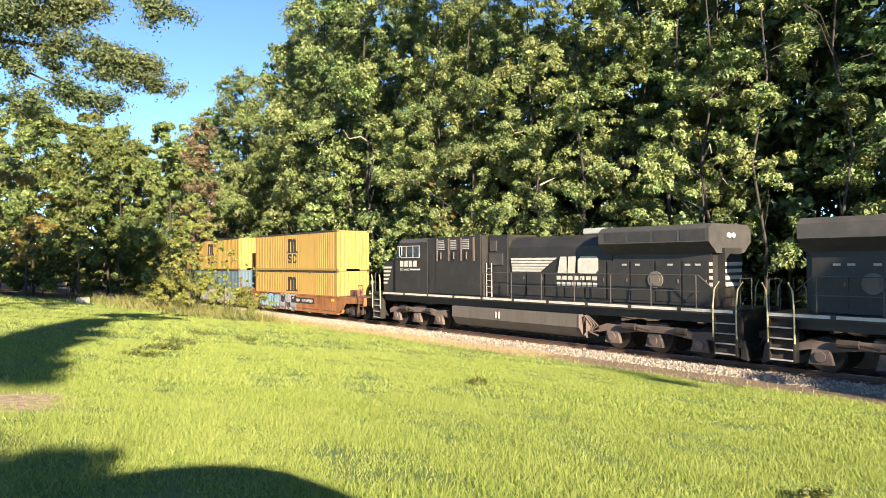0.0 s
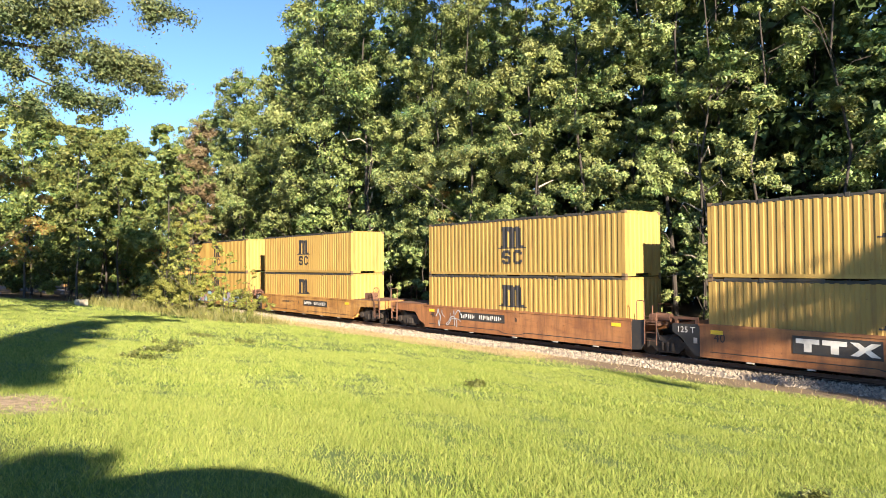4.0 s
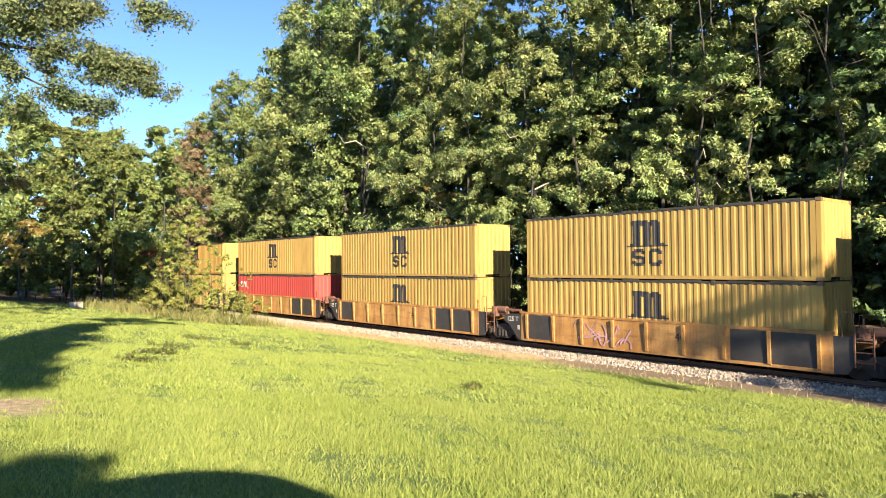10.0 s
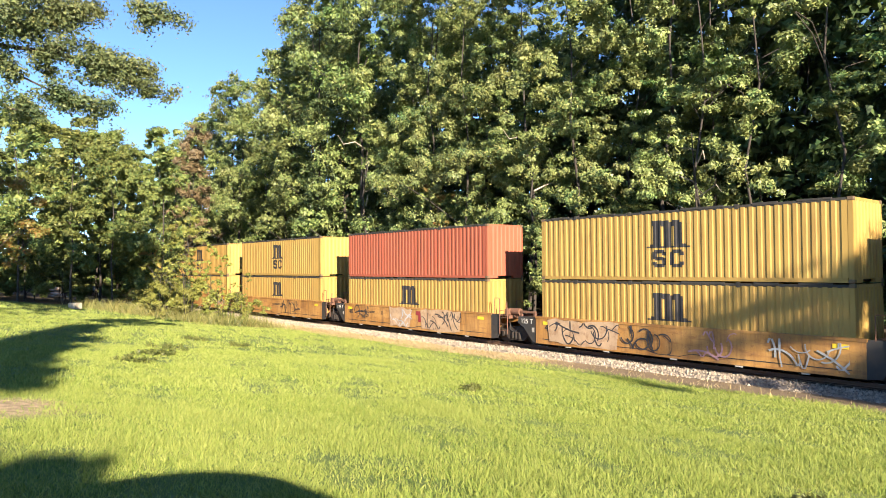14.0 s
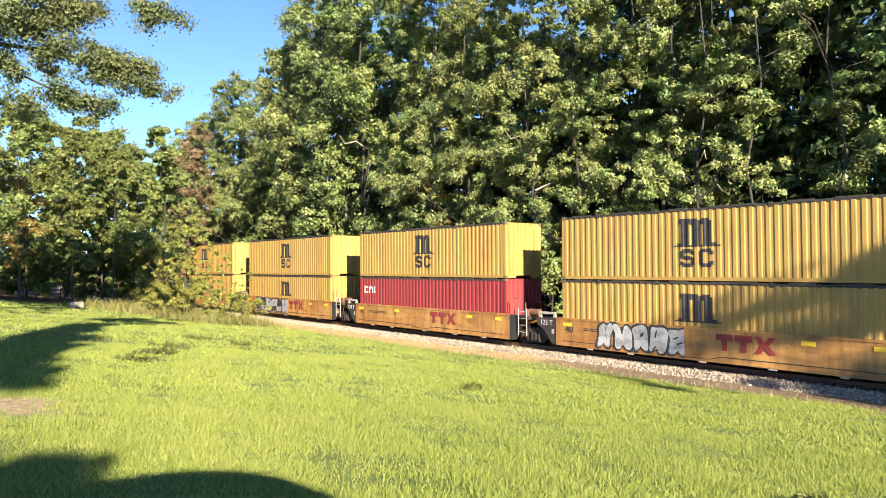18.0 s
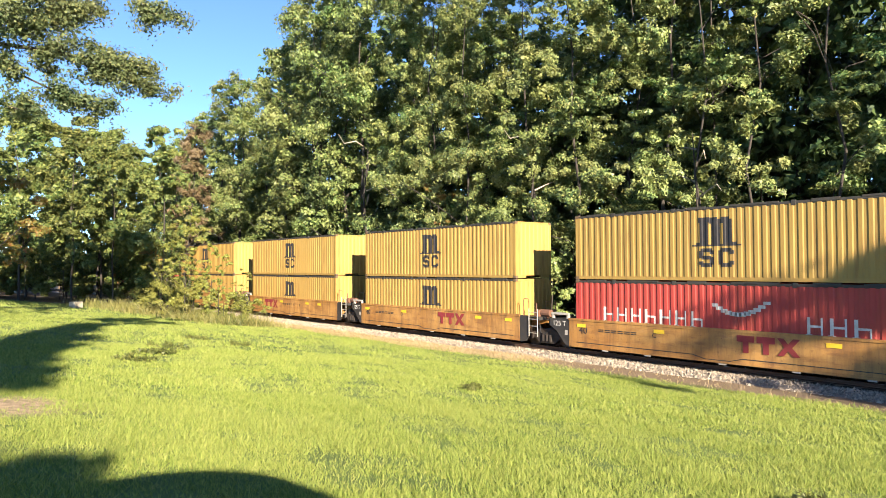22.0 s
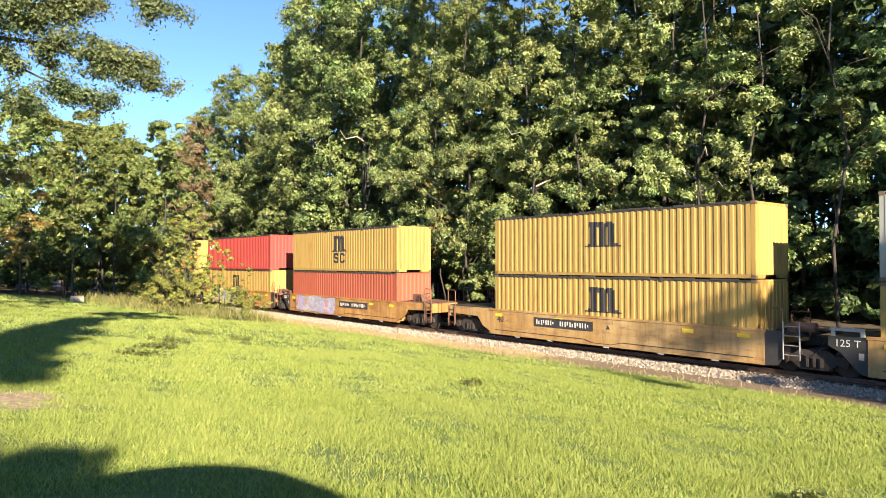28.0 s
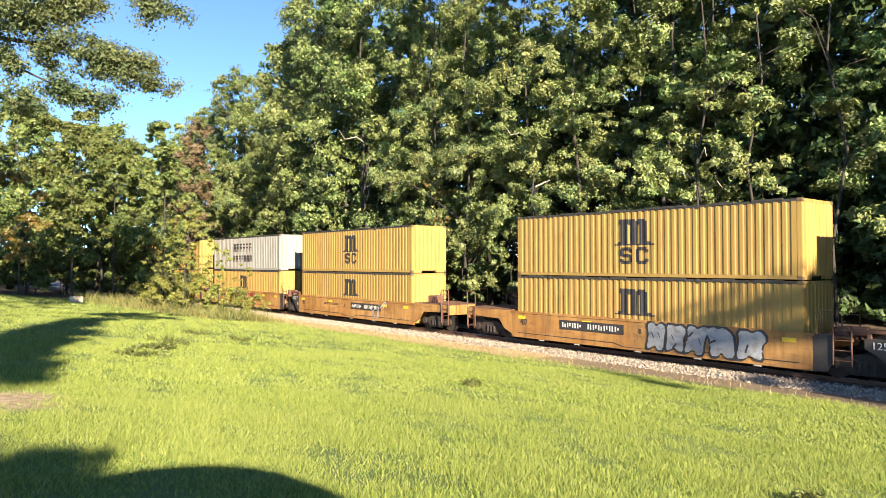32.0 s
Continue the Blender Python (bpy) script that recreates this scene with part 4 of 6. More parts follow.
def on_side(name, rects, lift=0.006):
    """Painted marks that follow the pressed side: rectangles x0, x1, z0, z1 (x along the box, centred)."""
    v, f = [], []
    for x0, x1, z0, z1 in rects:
        cuts = [x0] + [x for x, _ in SIDE if x0 < x < x1] + [x1]
        o = len(v)
        for x in cuts:
            y = -CW / 2 + depth_at(x, SIDE) - lift
            v += [(x, y, z0), (x, y, z1)]
        f += [(o + 2 * i, o + 2 * i + 2, o + 2 * i + 3, o + 2 * i + 1) for i in range(len(cuts) - 1)]
    return mesh_of(name, v, f)


def letter_m(x, z, w, h):
    """The emblem's upper shape: three uprights under a rounded bar, with feet."""
    b = w * 0.265
    r = [(x, x + b, z, z + h * 0.8), (x + w * 0.367, x + w * 0.367 + b, z, z + h * 0.76), (x + w * 0.735, x + w * 0.735 + b, z, z + h * 0.76)]
    r += [(x - b * 0.18, x + w * 0.3, z + h * 0.8, z + h), (x + w * 0.3, x + w * 0.56, z + h * 0.76, z + h * 0.985), (x + w * 0.56, x + w * 0.66, z + h * 0.76, z + h * 0.92), (x + w * 0.66, x + w * 0.92, z + h * 0.76, z + h * 0.985), (x + w * 0.92, x + w, z + h * 0.76, z + h * 0.9)]
    r += [(x - b * 0.45, x, z, z + h * 0.08), (x + w, x + w * 1.14, z, z + h * 0.08)]
    return r


def letter_sc(x, z, w, h):
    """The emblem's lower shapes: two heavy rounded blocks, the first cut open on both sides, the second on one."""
    r = []
    a, t = w * 0.44, h * 0.2
    for k, c in enumerate((x, x + w * 0.56)):
        r += [(c + a * .14, c + a * .86, z + h - t, z + h), (c + a * .14, c + a * .86, z, z + t)]
        r += [(c, c + a * .3, z + (h * .47 if k == 0 else t * .6), z + h - t * .6), (c + a * .72, c + a, z + h * .68, z + h - t * .6)]
        r += [(c + a * .72, c + a, z + t * .6, z + (h * .53 if k == 0 else h * .32))]
    r += [(x + a * .2, x + a * .8, z + h * .4, z + h * .6), (x, x + a * .28, z + t * .6, z + h * .30)]
    return r


BOX_MESH = {}


def shared(key, build):
    if key not in BOX_MESH:
        BOX_MESH[key] = build()
    return BOX_MESH[key]


def tinted(me, mat):
    """The same shape in another paint."""
    def build():
        c = me.copy()
        c.materials.clear()
        c.materials.append(mat)
        return c
    return shared((me.name, mat.name), build)


def container(label, paint, marks):
    """A forty-foot box, its origin at the middle of its floor. marks: 'emblem', 'emblem_low', 'name', 'corner', 'script' or ''."""
    ob = thing("shipping_container", label, "shipping container", "containers on the train")
    L, W, H = CL / 2, CW / 2, CH
    side = shared("side", lambda: pressed("side_panel", -5.93, 5.93, 0.15, 2.49))
    a = part("side_panel", tinted(side, paint), None, ob, m=pose(0, -W + 0.0, 0))
    b = part("side_panel", tinted(side, paint), None, ob, m=pose(0, W, 0, 0, 0, 180))
    end = shared("end", lambda: pressed("end_panel", -1.07, 1.07, 0.16, 2.49))
    part("front_panel", tinted(end, paint), None, ob, m=pose(L - 0.01, 0, 0, 0, 0, 90))
    door = shared("door", lambda: solids("door", [block(-1.06, -0.01, 0, 0.04, 0.16, 2.45, 0.01)]))
    bar = shared("bar", lambda: solids("lock_bar", [tube([(0, -0.03, 0.2), (0, -0.03, 2.42)], 0.018), block(-0.02, 0.02, -0.05, 0, 1.0, 1.3)]))
    for s in (0, 1):
        d = part("door", tinted(door, paint), None, ob, m=pose(-L + 0.03, 1.07 * s, 0, 0, 0, -90) @ pose(0, 0, 0))
        for k in (-0.85, -0.3):
            part("lock_bar", tinted(bar, CASTING), None, d, m=pose(k, 0, 0))
    part("roof", tinted(shared("roof", lambda: solids("roof", [block(-L + 0.12, L - 0.12, -W + 0.05, W - 0.05, H - 0.05, H - 0.018)])), paint), None, ob)
    part("floor", tinted(shared("floor", lambda: solids("floor", [block(-L + 0.2, L - 0.2, -W + 0.06, W - 0.06, 0.05, 0.14)])), UNDER), None, ob)
    post = shared("post", lambda: solids("corner_post", [block(-0.08, 0.08, -0.075, 0.075, 0.118, H - 0.118, 0.012)]))
    cast = shared("casting", lambda: solids("corner_casting", [block(-0.089, 0.089, -0.081, 0.081, 0, 0.118, 0.012)]))
    for x in (-1, 1):
        for y in (-1, 1):
            part("corner_post", tinted(post, paint), None, ob, m=pose(x * (L - 0.09), y * (W - 0.085), 0))
            for z in (0, H - 0.118):
                part("corner_casting", tinted(cast, CASTING), None, ob, m=pose(x * (L - 0.089), y * (W - 0.081), z))
        part("end_header", tinted(shared("header", lambda: solids("end_header", [block(-0.06, 0.06, -1.06, 1.06, H - 0.115, H - 0.012, 0.01)])), paint), None, ob, m=pose(x * (L - 0.075), 0, 0))
        part("end_sill", tinted(shared("sill", lambda: solids("end_sill", [block(-0.06, 0.06, -1.06, -0.52, 0.01, 0.165), block(-0.06, 0.06, 0.52, 1.06, 0.01, 0.165), block(-0.06, 0.06, -0.52, 0.52, 0.12, 0.165)])), paint), None, ob, m=pose(x * (L - 0.075), 0, 0))
    top = shared("toprail", lambda: solids("top_rail", [block(-L + 0.178, L - 0.178, -0.03, 0.03, H - 0.12, H - 0.02, 0.01)] + [block(x, x + w, -0.042 - 0.03 * d, 0.03, H - 0.05 - d, H + 0.014) for x, w, d in ((-5.5, 0.9, 0.02), (-4.3, 0.14, 0.09), (-3.6, 1.3, 0.0), (-1.7, 0.12, 0.08), (-1.1, 0.7, 0.03), (0.5, 1.6, 0.01), (2.5, 0.13, 0.1), (3.1, 0.8, 0.03), (4.5, 1.0, 0.0))]))
    low = shared("lowrail", lambda: solids("bottom_rail", [block(-L + 0.178, L - 0.178, -0.025, 0.025, 0.015, 0.155, 0.008)]))
    for y in (-1, 1):
        part("top_rail", tinted(top, RAIL_DARK), None, ob, "dark grimy rail", m=pose(0, y * (W - 0.035), 0, 0, 0, 0 if y < 0 else 180))
        part("bottom_rail", tinted(low, paint), None, ob, m=pose(0, y * (W - 0.03), 0))
    if marks == "emblem":
        part("emblem", tinted(shared("e1", lambda: on_side("emblem", letter_m(-0.60, 1.27, 1.16, 0.95) + letter_sc(-0.64, 0.5, 1.26, 0.64) + [(-0.88, 0.88, 1.215, 1.27)])), LOGO), None, ob, "black painted emblem")
    elif marks == "emblem_low":
        part("emblem", tinted(shared("e2", lambda: on_side("emblem", letter_m(-0.60, 1.22, 1.16, 0.95) + [(-0.88, 0.88, 1.165, 1.22)])), LOGO), None, ob, "black painted emblem")
    elif marks == "name":
        rows = [(-1.35 + i * 0.58, -1.35 + i * 0.58 + 0.44, 1.40, 2.05) for i in range(6)] + [(-1.4 + i * 0.51, -1.4 + i * 0.51 + 0.38, 0.62, 1.12) for i in range(7)]
        bars = []
        for x0, x1, z0, z1 in rows:
            t = 0.12
            bars += [(x0, x0 + t, z0, z1), (x1 - t, x1, z0, z1), (x0 + t, x1 - t, z1 - t, z1), (x0 + t, x1 - t, (z0 + z1) / 2 - t / 2, (z0 + z1) / 2 + t / 2)]
        part("lettering", tinted(shared("n1", lambda: on_side("lettering", [(x0 - 0.6, x1 - 0.6, z0, z1) for x0, x1, z0, z1 in bars])), LOGO), None, ob, "two rows of dark letter blocks")
    elif marks == "corner":
        part("lettering", tinted(shared("c1", lambda: on_side("lettering", [(-5.55, -5.45, 1.65, 2.05), (-5.45, -5.2, 1.95, 2.05), (-5.45, -5.2, 1.65, 1.75), (-5.08, -4.98, 1.65, 2.0), (-4.98, -4.78, 1.9, 2.05), (-4.78, -4.68, 1.65, 2.0), (-4.56, -4.44, 1.65, 2.05)])), LOGO_WHITE), None, ob, "small white letter blocks")
    elif marks == "script":
        rows = [(-4.7 + i * 0.62, -4.26 + i * 0.62) for i in range(7)] + [(2.9 + i * 0.66, 3.36 + i * 0.66) for i in range(3)]
        strokes = []
        for i, (x0, x1) in enumerate(rows):
            strokes += [(x0, x0 + 0.1, 1.0, 1.55), (x1 - 0.06, x1, 1.0, 1.55 if i % 3 else 1.3), (x0 + 0.1, x1 - 0.06, 1.24, 1.31), (x0 - 0.05, x0 + 0.16, 0.98, 1.03)]
        wing = [(-0.2 + 0.16 * i, 0.04 + 0.16 * i, 1.75 - 0.12 * i + 0.012 * i * i, 1.86 - 0.11 * i + 0.011 * i * i) for i in range(12)]
        part("lettering", tinted(shared("s1", lambda: on_side("lettering", strokes + wing)), LOGO_WHITE), None, ob, "faded white letter blocks")
    return ob


# ---- well cars ----
TOP, LOW = 1.33, 0.16   # side sill
P_IN, P_OUT = 15.56, 19.93


def wheelset(parent, x):
    w = shared("wheel", lambda: solids("wheel", [disc(0, 0, 0.42, -0.065, 0.065, 22), disc(0, 0, 0.455, 0.065, 0.095, 22), disc(0, 0, 0.12, -0.12, -0.065, 10)]))
    axle = shared("axle", lambda: solids("axle", [tube([(0, -0.72, 0), (0, 0.72, 0)], 0.075, 8)]))
    part("axle", tinted(axle, UNDER), None, parent, m=pose(x, 0, 0.42))
    part("wheel", tinted(w, WHEEL), None, parent, m=pose(x, -0.75, 0.42))
    part("wheel", tinted(w, WHEEL), None, parent, m=pose(x, 0.75, 0.42, 0, 0, 180))


def truck(parent, x):
    """A two-axle truck: bolster, two cast side frames with springs, two wheelsets."""
    t = part("truck", tinted(shared("bolster", lambda: solids("truck", [block(-0.22, 0.22, -1.0, 1.0, 0.42, 0.78, 0.03), tube([(0, 0, 0.7), (0, 0, 0.95)], 0.22, 12)])), UNDER), None, parent, "dark cast steel truck", m=pose(x, 0, 0))
    fr = [(-1.12, 0.36), (-1.12, 0.56), (-0.95, 0.62), (-0.62, 0.60), (-0.42, 0.76), (0.42, 0.76), (0.62, 0.60), (0.95, 0.62), (1.12, 0.56), (1.12, 0.36), (0.66, 0.36), (0.42, 0.16), (-0.42, 0.16), (-0.66, 0.36)]
    sf = shared("sideframe", lambda: solids("side_frame", [prism(fr, -0.06, 0.06), disc(-0.88, 0.44, 0.15, -0.12, 0.0, 12), disc(0.88, 0.44, 0.15, -0.12, 0.0, 12)]))
    sp = shared("spring", lambda: solids("spring", [tube([(0, 0, 0.24), (0, 0, 0.52)], 0.085, 8)]))
    for y, r in ((-1.0, 0), (1.0, 180)):
        part("side_frame", tinted(sf, UNDER), None, t, m=pose(0, y, 0, 0, 0, r))
        if y < 0:
            for k in (-0.2, 0.0, 0.2):
                part("spring", tinted(sp, UNDER), None, t, m=pose(k, y * 1.05, 0))
    for k in (-0.88, 0.88):
        wheelset(t, k)


def ladder(parent, x, z0, z1, y, mat, w=0.42):
    rails = [tube([(0, 0, z0), (0, 0, z1)], 0.022), tube([(w, 0, z0), (w, 0, z1)], 0.022)]
    n = max(2, int((z1 - z0) / 0.3))
    rails += [tube([(0, 0, z0 + (z1 - z0) * (i + 0.5) / n), (w, 0, z0 + (z1 - z0) * (i + 0.5) / n)], 0.016) for i in range(n)]
    key = ("ladder", round(z0, 2), round(z1, 2), w)
    part("ladder", tinted(shared(key, lambda: solids("ladder", rails)), mat), None, parent, m=pose(x, y, 0))


def hose(parent, x, mat):
    pts = [(0, -1.0, 1.0), (0.15, -1.08, 0.6), (0.4, -1.1, 0.52), (0.65, -1.05, 0.75), (0.75, -0.95, 1.05)]
    part("brake_hose", tinted(shared("hose", lambda: solids("brake_hose", [tube(pts, 0.019, 6)])), mat), None, parent, m=pose(x, 0, 0))


def coupler(parent, x, way):
    c = shared("coupler", lambda: solids("coupler", [block(-0.75, 0.0, -0.13, 0.13, 0.78, 1.02, 0.03), prism([(0, -0.22), (0.28, -0.24), (0.33, -0.05), (0.2, 0.0), (0.3, 0.1), (0.25, 0.24), (0, 0.22)], 0.72, 1.06, "z")]))
    part("coupler", tinted(c, RUSTY), None, parent, m=pose(x, 0, 0, 0, 0, 0 if way > 0 else 180))


def spray(parent, seed, x0, x1, tones, outline, coat=None, thin=False):
    """Sprayed lettering that nobody can read: fat broken shapes with slits, each in a dark outline, flat on the sill."""
    rng = random.Random(seed)
    v, f, s = [], [], []
    count = [0]

    def soft(loop, times=1):
        for _ in range(times):
            loop = [q for (a, b), (c, d) in zip(loop, loop[1:] + loop[:1]) for q in ((a * 0.75 + c * 0.25, b * 0.75 + d * 0.25), (a * 0.25 + c * 0.75, b * 0.25 + d * 0.75))]
        return loop

    def lay(loop, slot, lift):
        count[0] += 1
        y = -1.3275 - 0.0004 * lift - 0.00002 * (count[0] % 20)
        f.append(tuple(range(len(v), len(v) + len(loop))))
        v.extend((min(max(a, x0 - 0.15), x1 + 0.15), y, min(max(b, LOW + 0.04), TOP - 0.015)) for a, b in loop)
        s.append(slot)

    def flush(name, kind=""):
        if f:
            ob = part(name, mesh_of(name, v, f, [outline, *tones, coat or outline], slots=s), None, parent, "sprayed unreadable lettering")
            tagged(ob, kind=kind)
        v.clear(), f.clear(), s.clear()

    if coat:
        # an old faded coat behind the shapes
        n = max(6, int((x1 - x0) * 2.5))
        up = [(x0 - 0.1 + (x1 - x0 + 0.2) * i / n, TOP - rng.uniform(0.0, 0.14)) for i in range(n + 1)]
        dn = [(x0 + (x1 - x0) * i / n, LOW + rng.uniform(0.03, 0.16)) for i in range(n + 1)]
        for i in range(n):
            lay([dn[i], dn[i + 1], up[i + 1], up[i]], 1 + (len(tones) if not thin or i % 3 else (i // 3) % len(tones)), 0)
        flush("faded_coat")
    x, k = x0, 0
    # quick thin lines, looped and crossed
    while thin and x < x1 - 0.1:
        px, pz = x, rng.uniform(0.4, 1.1)
        turn, bend = rng.uniform(-1.6, 1.6), rng.uniform(-0.5, 0.5)
        w = rng.uniform(0.016, 0.034)
        for _ in range(rng.randint(5, 10)):
            qx, qz = px + 0.13 * math.cos(turn), pz + 0.15 * math.sin(turn)
            if qz < LOW + 0.1 or qz > TOP - 0.08:
                turn = -turn
                qz = pz
            nx, nz = -math.sin(turn) * w, math.cos(turn) * w
            lay([(px - nx, pz - nz), (qx - nx, qz - nz), (qx + nx, qz + nz), (px + nx, pz + nz)], 0, 4 + k % 4)
            px, pz, turn = qx, qz, turn + bend
        x += rng.uniform(0.12, 0.34)
        k += 1
    if thin:
        x = x1
    base, tall = LOW + 0.12, TOP - LOW - 0.18
    while x < x1 - 0.3:
        w = rng.uniform(0.62, 1.0)
        lean = rng.uniform(-0.18, 0.24)
        # a ragged block, notched from above or below
        edge = [(0.02, 0.0), (0.38, rng.uniform(-0.06, 0.1)), (0.5, rng.uniform(0.1, 0.42)), (0.62, rng.uniform(-0.06, 0.08)), (1.0, 0.02), (rng.uniform(0.84, 1.1), 0.45), (1.04, rng.uniform(0.7, 1.0)), (0.72, rng.uniform(0.95, 1.06)), (rng.uniform(0.42, 0.58), rng.uniform(0.62, 0.98)), (0.3, rng.uniform(0.92, 1.05)), (-0.04, rng.uniform(0.8, 1.02)), (rng.uniform(-0.04, 0.18), 0.5)]

        def spot(a, b, grow=1.0):
            a, b = 0.5 + (a - 0.5) * grow, 0.5 + (b - 0.5) * grow
            return x + a * w + lean * (b - 0.5), base + b * tall

        lay(soft([spot(a, b, 1.16) for a, b in edge]), 0, 1 + 2 * (k % 3))
        tone = 1 + k % len(tones)
        lay(soft([spot(a, b, 0.97) for a, b in edge]), tone, 8 + 2 * (k % 3))
        second = 1 + (k + 1) % len(tones)
        lay(soft([spot(a, b * 0.42 + 0.02, 0.88) for a, b in edge]), second, 16)
        for _ in range(rng.randint(1, 3)):
            a, b = rng.uniform(0.2, 0.75), rng.uniform(0.15, 0.8)
            da, db = rng.choice(((0.05, 0.24), (0.22, 0.05), (0.16, 0.14), (-0.14, 0.16)))
            t = 0.035
            lay([spot(a - da * 0.5 - t, b - db * 0.5), spot(a - da * 0.5 + t, b - db * 0.5 - 0.04), spot(a + da * 0.5 + t, b + db * 0.5), spot(a + da * 0.5 - t, b + db * 0.5 + 0.04)], 0, 20)
        flush("sprayed_letter")
        x += w * rng.uniform(0.96, 1.14)
        k += 1
    flush("scrawl", "stuff")


def number_panel(parent, x, w=3.15, z=0.90):
    p = part("number_panel", tinted(shared("npanel", lambda: solids("number_panel", [block(-w / 2, w / 2, -0.004, 0.0, -0.19, 0.19)])), CAR_BLACK), None, parent, "black panel", m=pose(x, -1.313, z))
    n = 11
    cells = [(-w / 2 + 0.14 + i * (w - 0.28) / n, -w / 2 + 0.14 + (i + 0.68) * (w - 0.28) / n) for i in range(n) if i != 4]
    strokes = []
    for i, (a, b) in enumerate(cells):
        strokes += [block(a, a + 0.06, -0.004, 0, -0.1, 0.1), block(b - 0.06, b, -0.004, 0, -0.1 + 0.06 * (i % 2), 0.1 - 0.05 * (i % 3 == 0))]
    part("number_bars", tinted(shared("nbars", lambda: solids("number_bars", strokes)), LOGO_WHITE), None, p, m=pose(0, -0.006, 0))


def badge(parent, x, tone, panel):
    """The owner's mark: three heavy slab shapes."""
    if panel:
        part("badge_panel", tinted(shared("bpanel", lambda: solids("badge_panel", [block(-1.25, 1.25, -0.004, 0, -0.28, 0.28)])), CAR_BLACK), None, parent, m=pose(x, -1.313, 0.88))
    r = []
    for k in (-0.55, 0.0):
        r += [block(k - 0.27, k + 0.22, -0.004, 0, 0.04, 0.16), block(k - 0.10, k + 0.06, -0.004, 0, -0.16, 0.04)]
    r += [prism([(0.28, -0.16), (0.44, -0.16), (0.56, -0.06), (0.68, -0.16), (0.86, -0.16), (0.66, 0.0), (0.86, 0.16), (0.68, 0.16), (0.56, 0.06), (0.44, 0.16), (0.28, 0.16), (0.46, 0.0)], -0.004, 0)]
    part("badge", tinted(shared("badge", lambda: solids("badge", r)), tone), None, parent, m=Matrix.LocRotScale((x, -1.319, 0.88), None, (1.4, 1, 1.25) if panel else (1.2, 1, 1.75)))


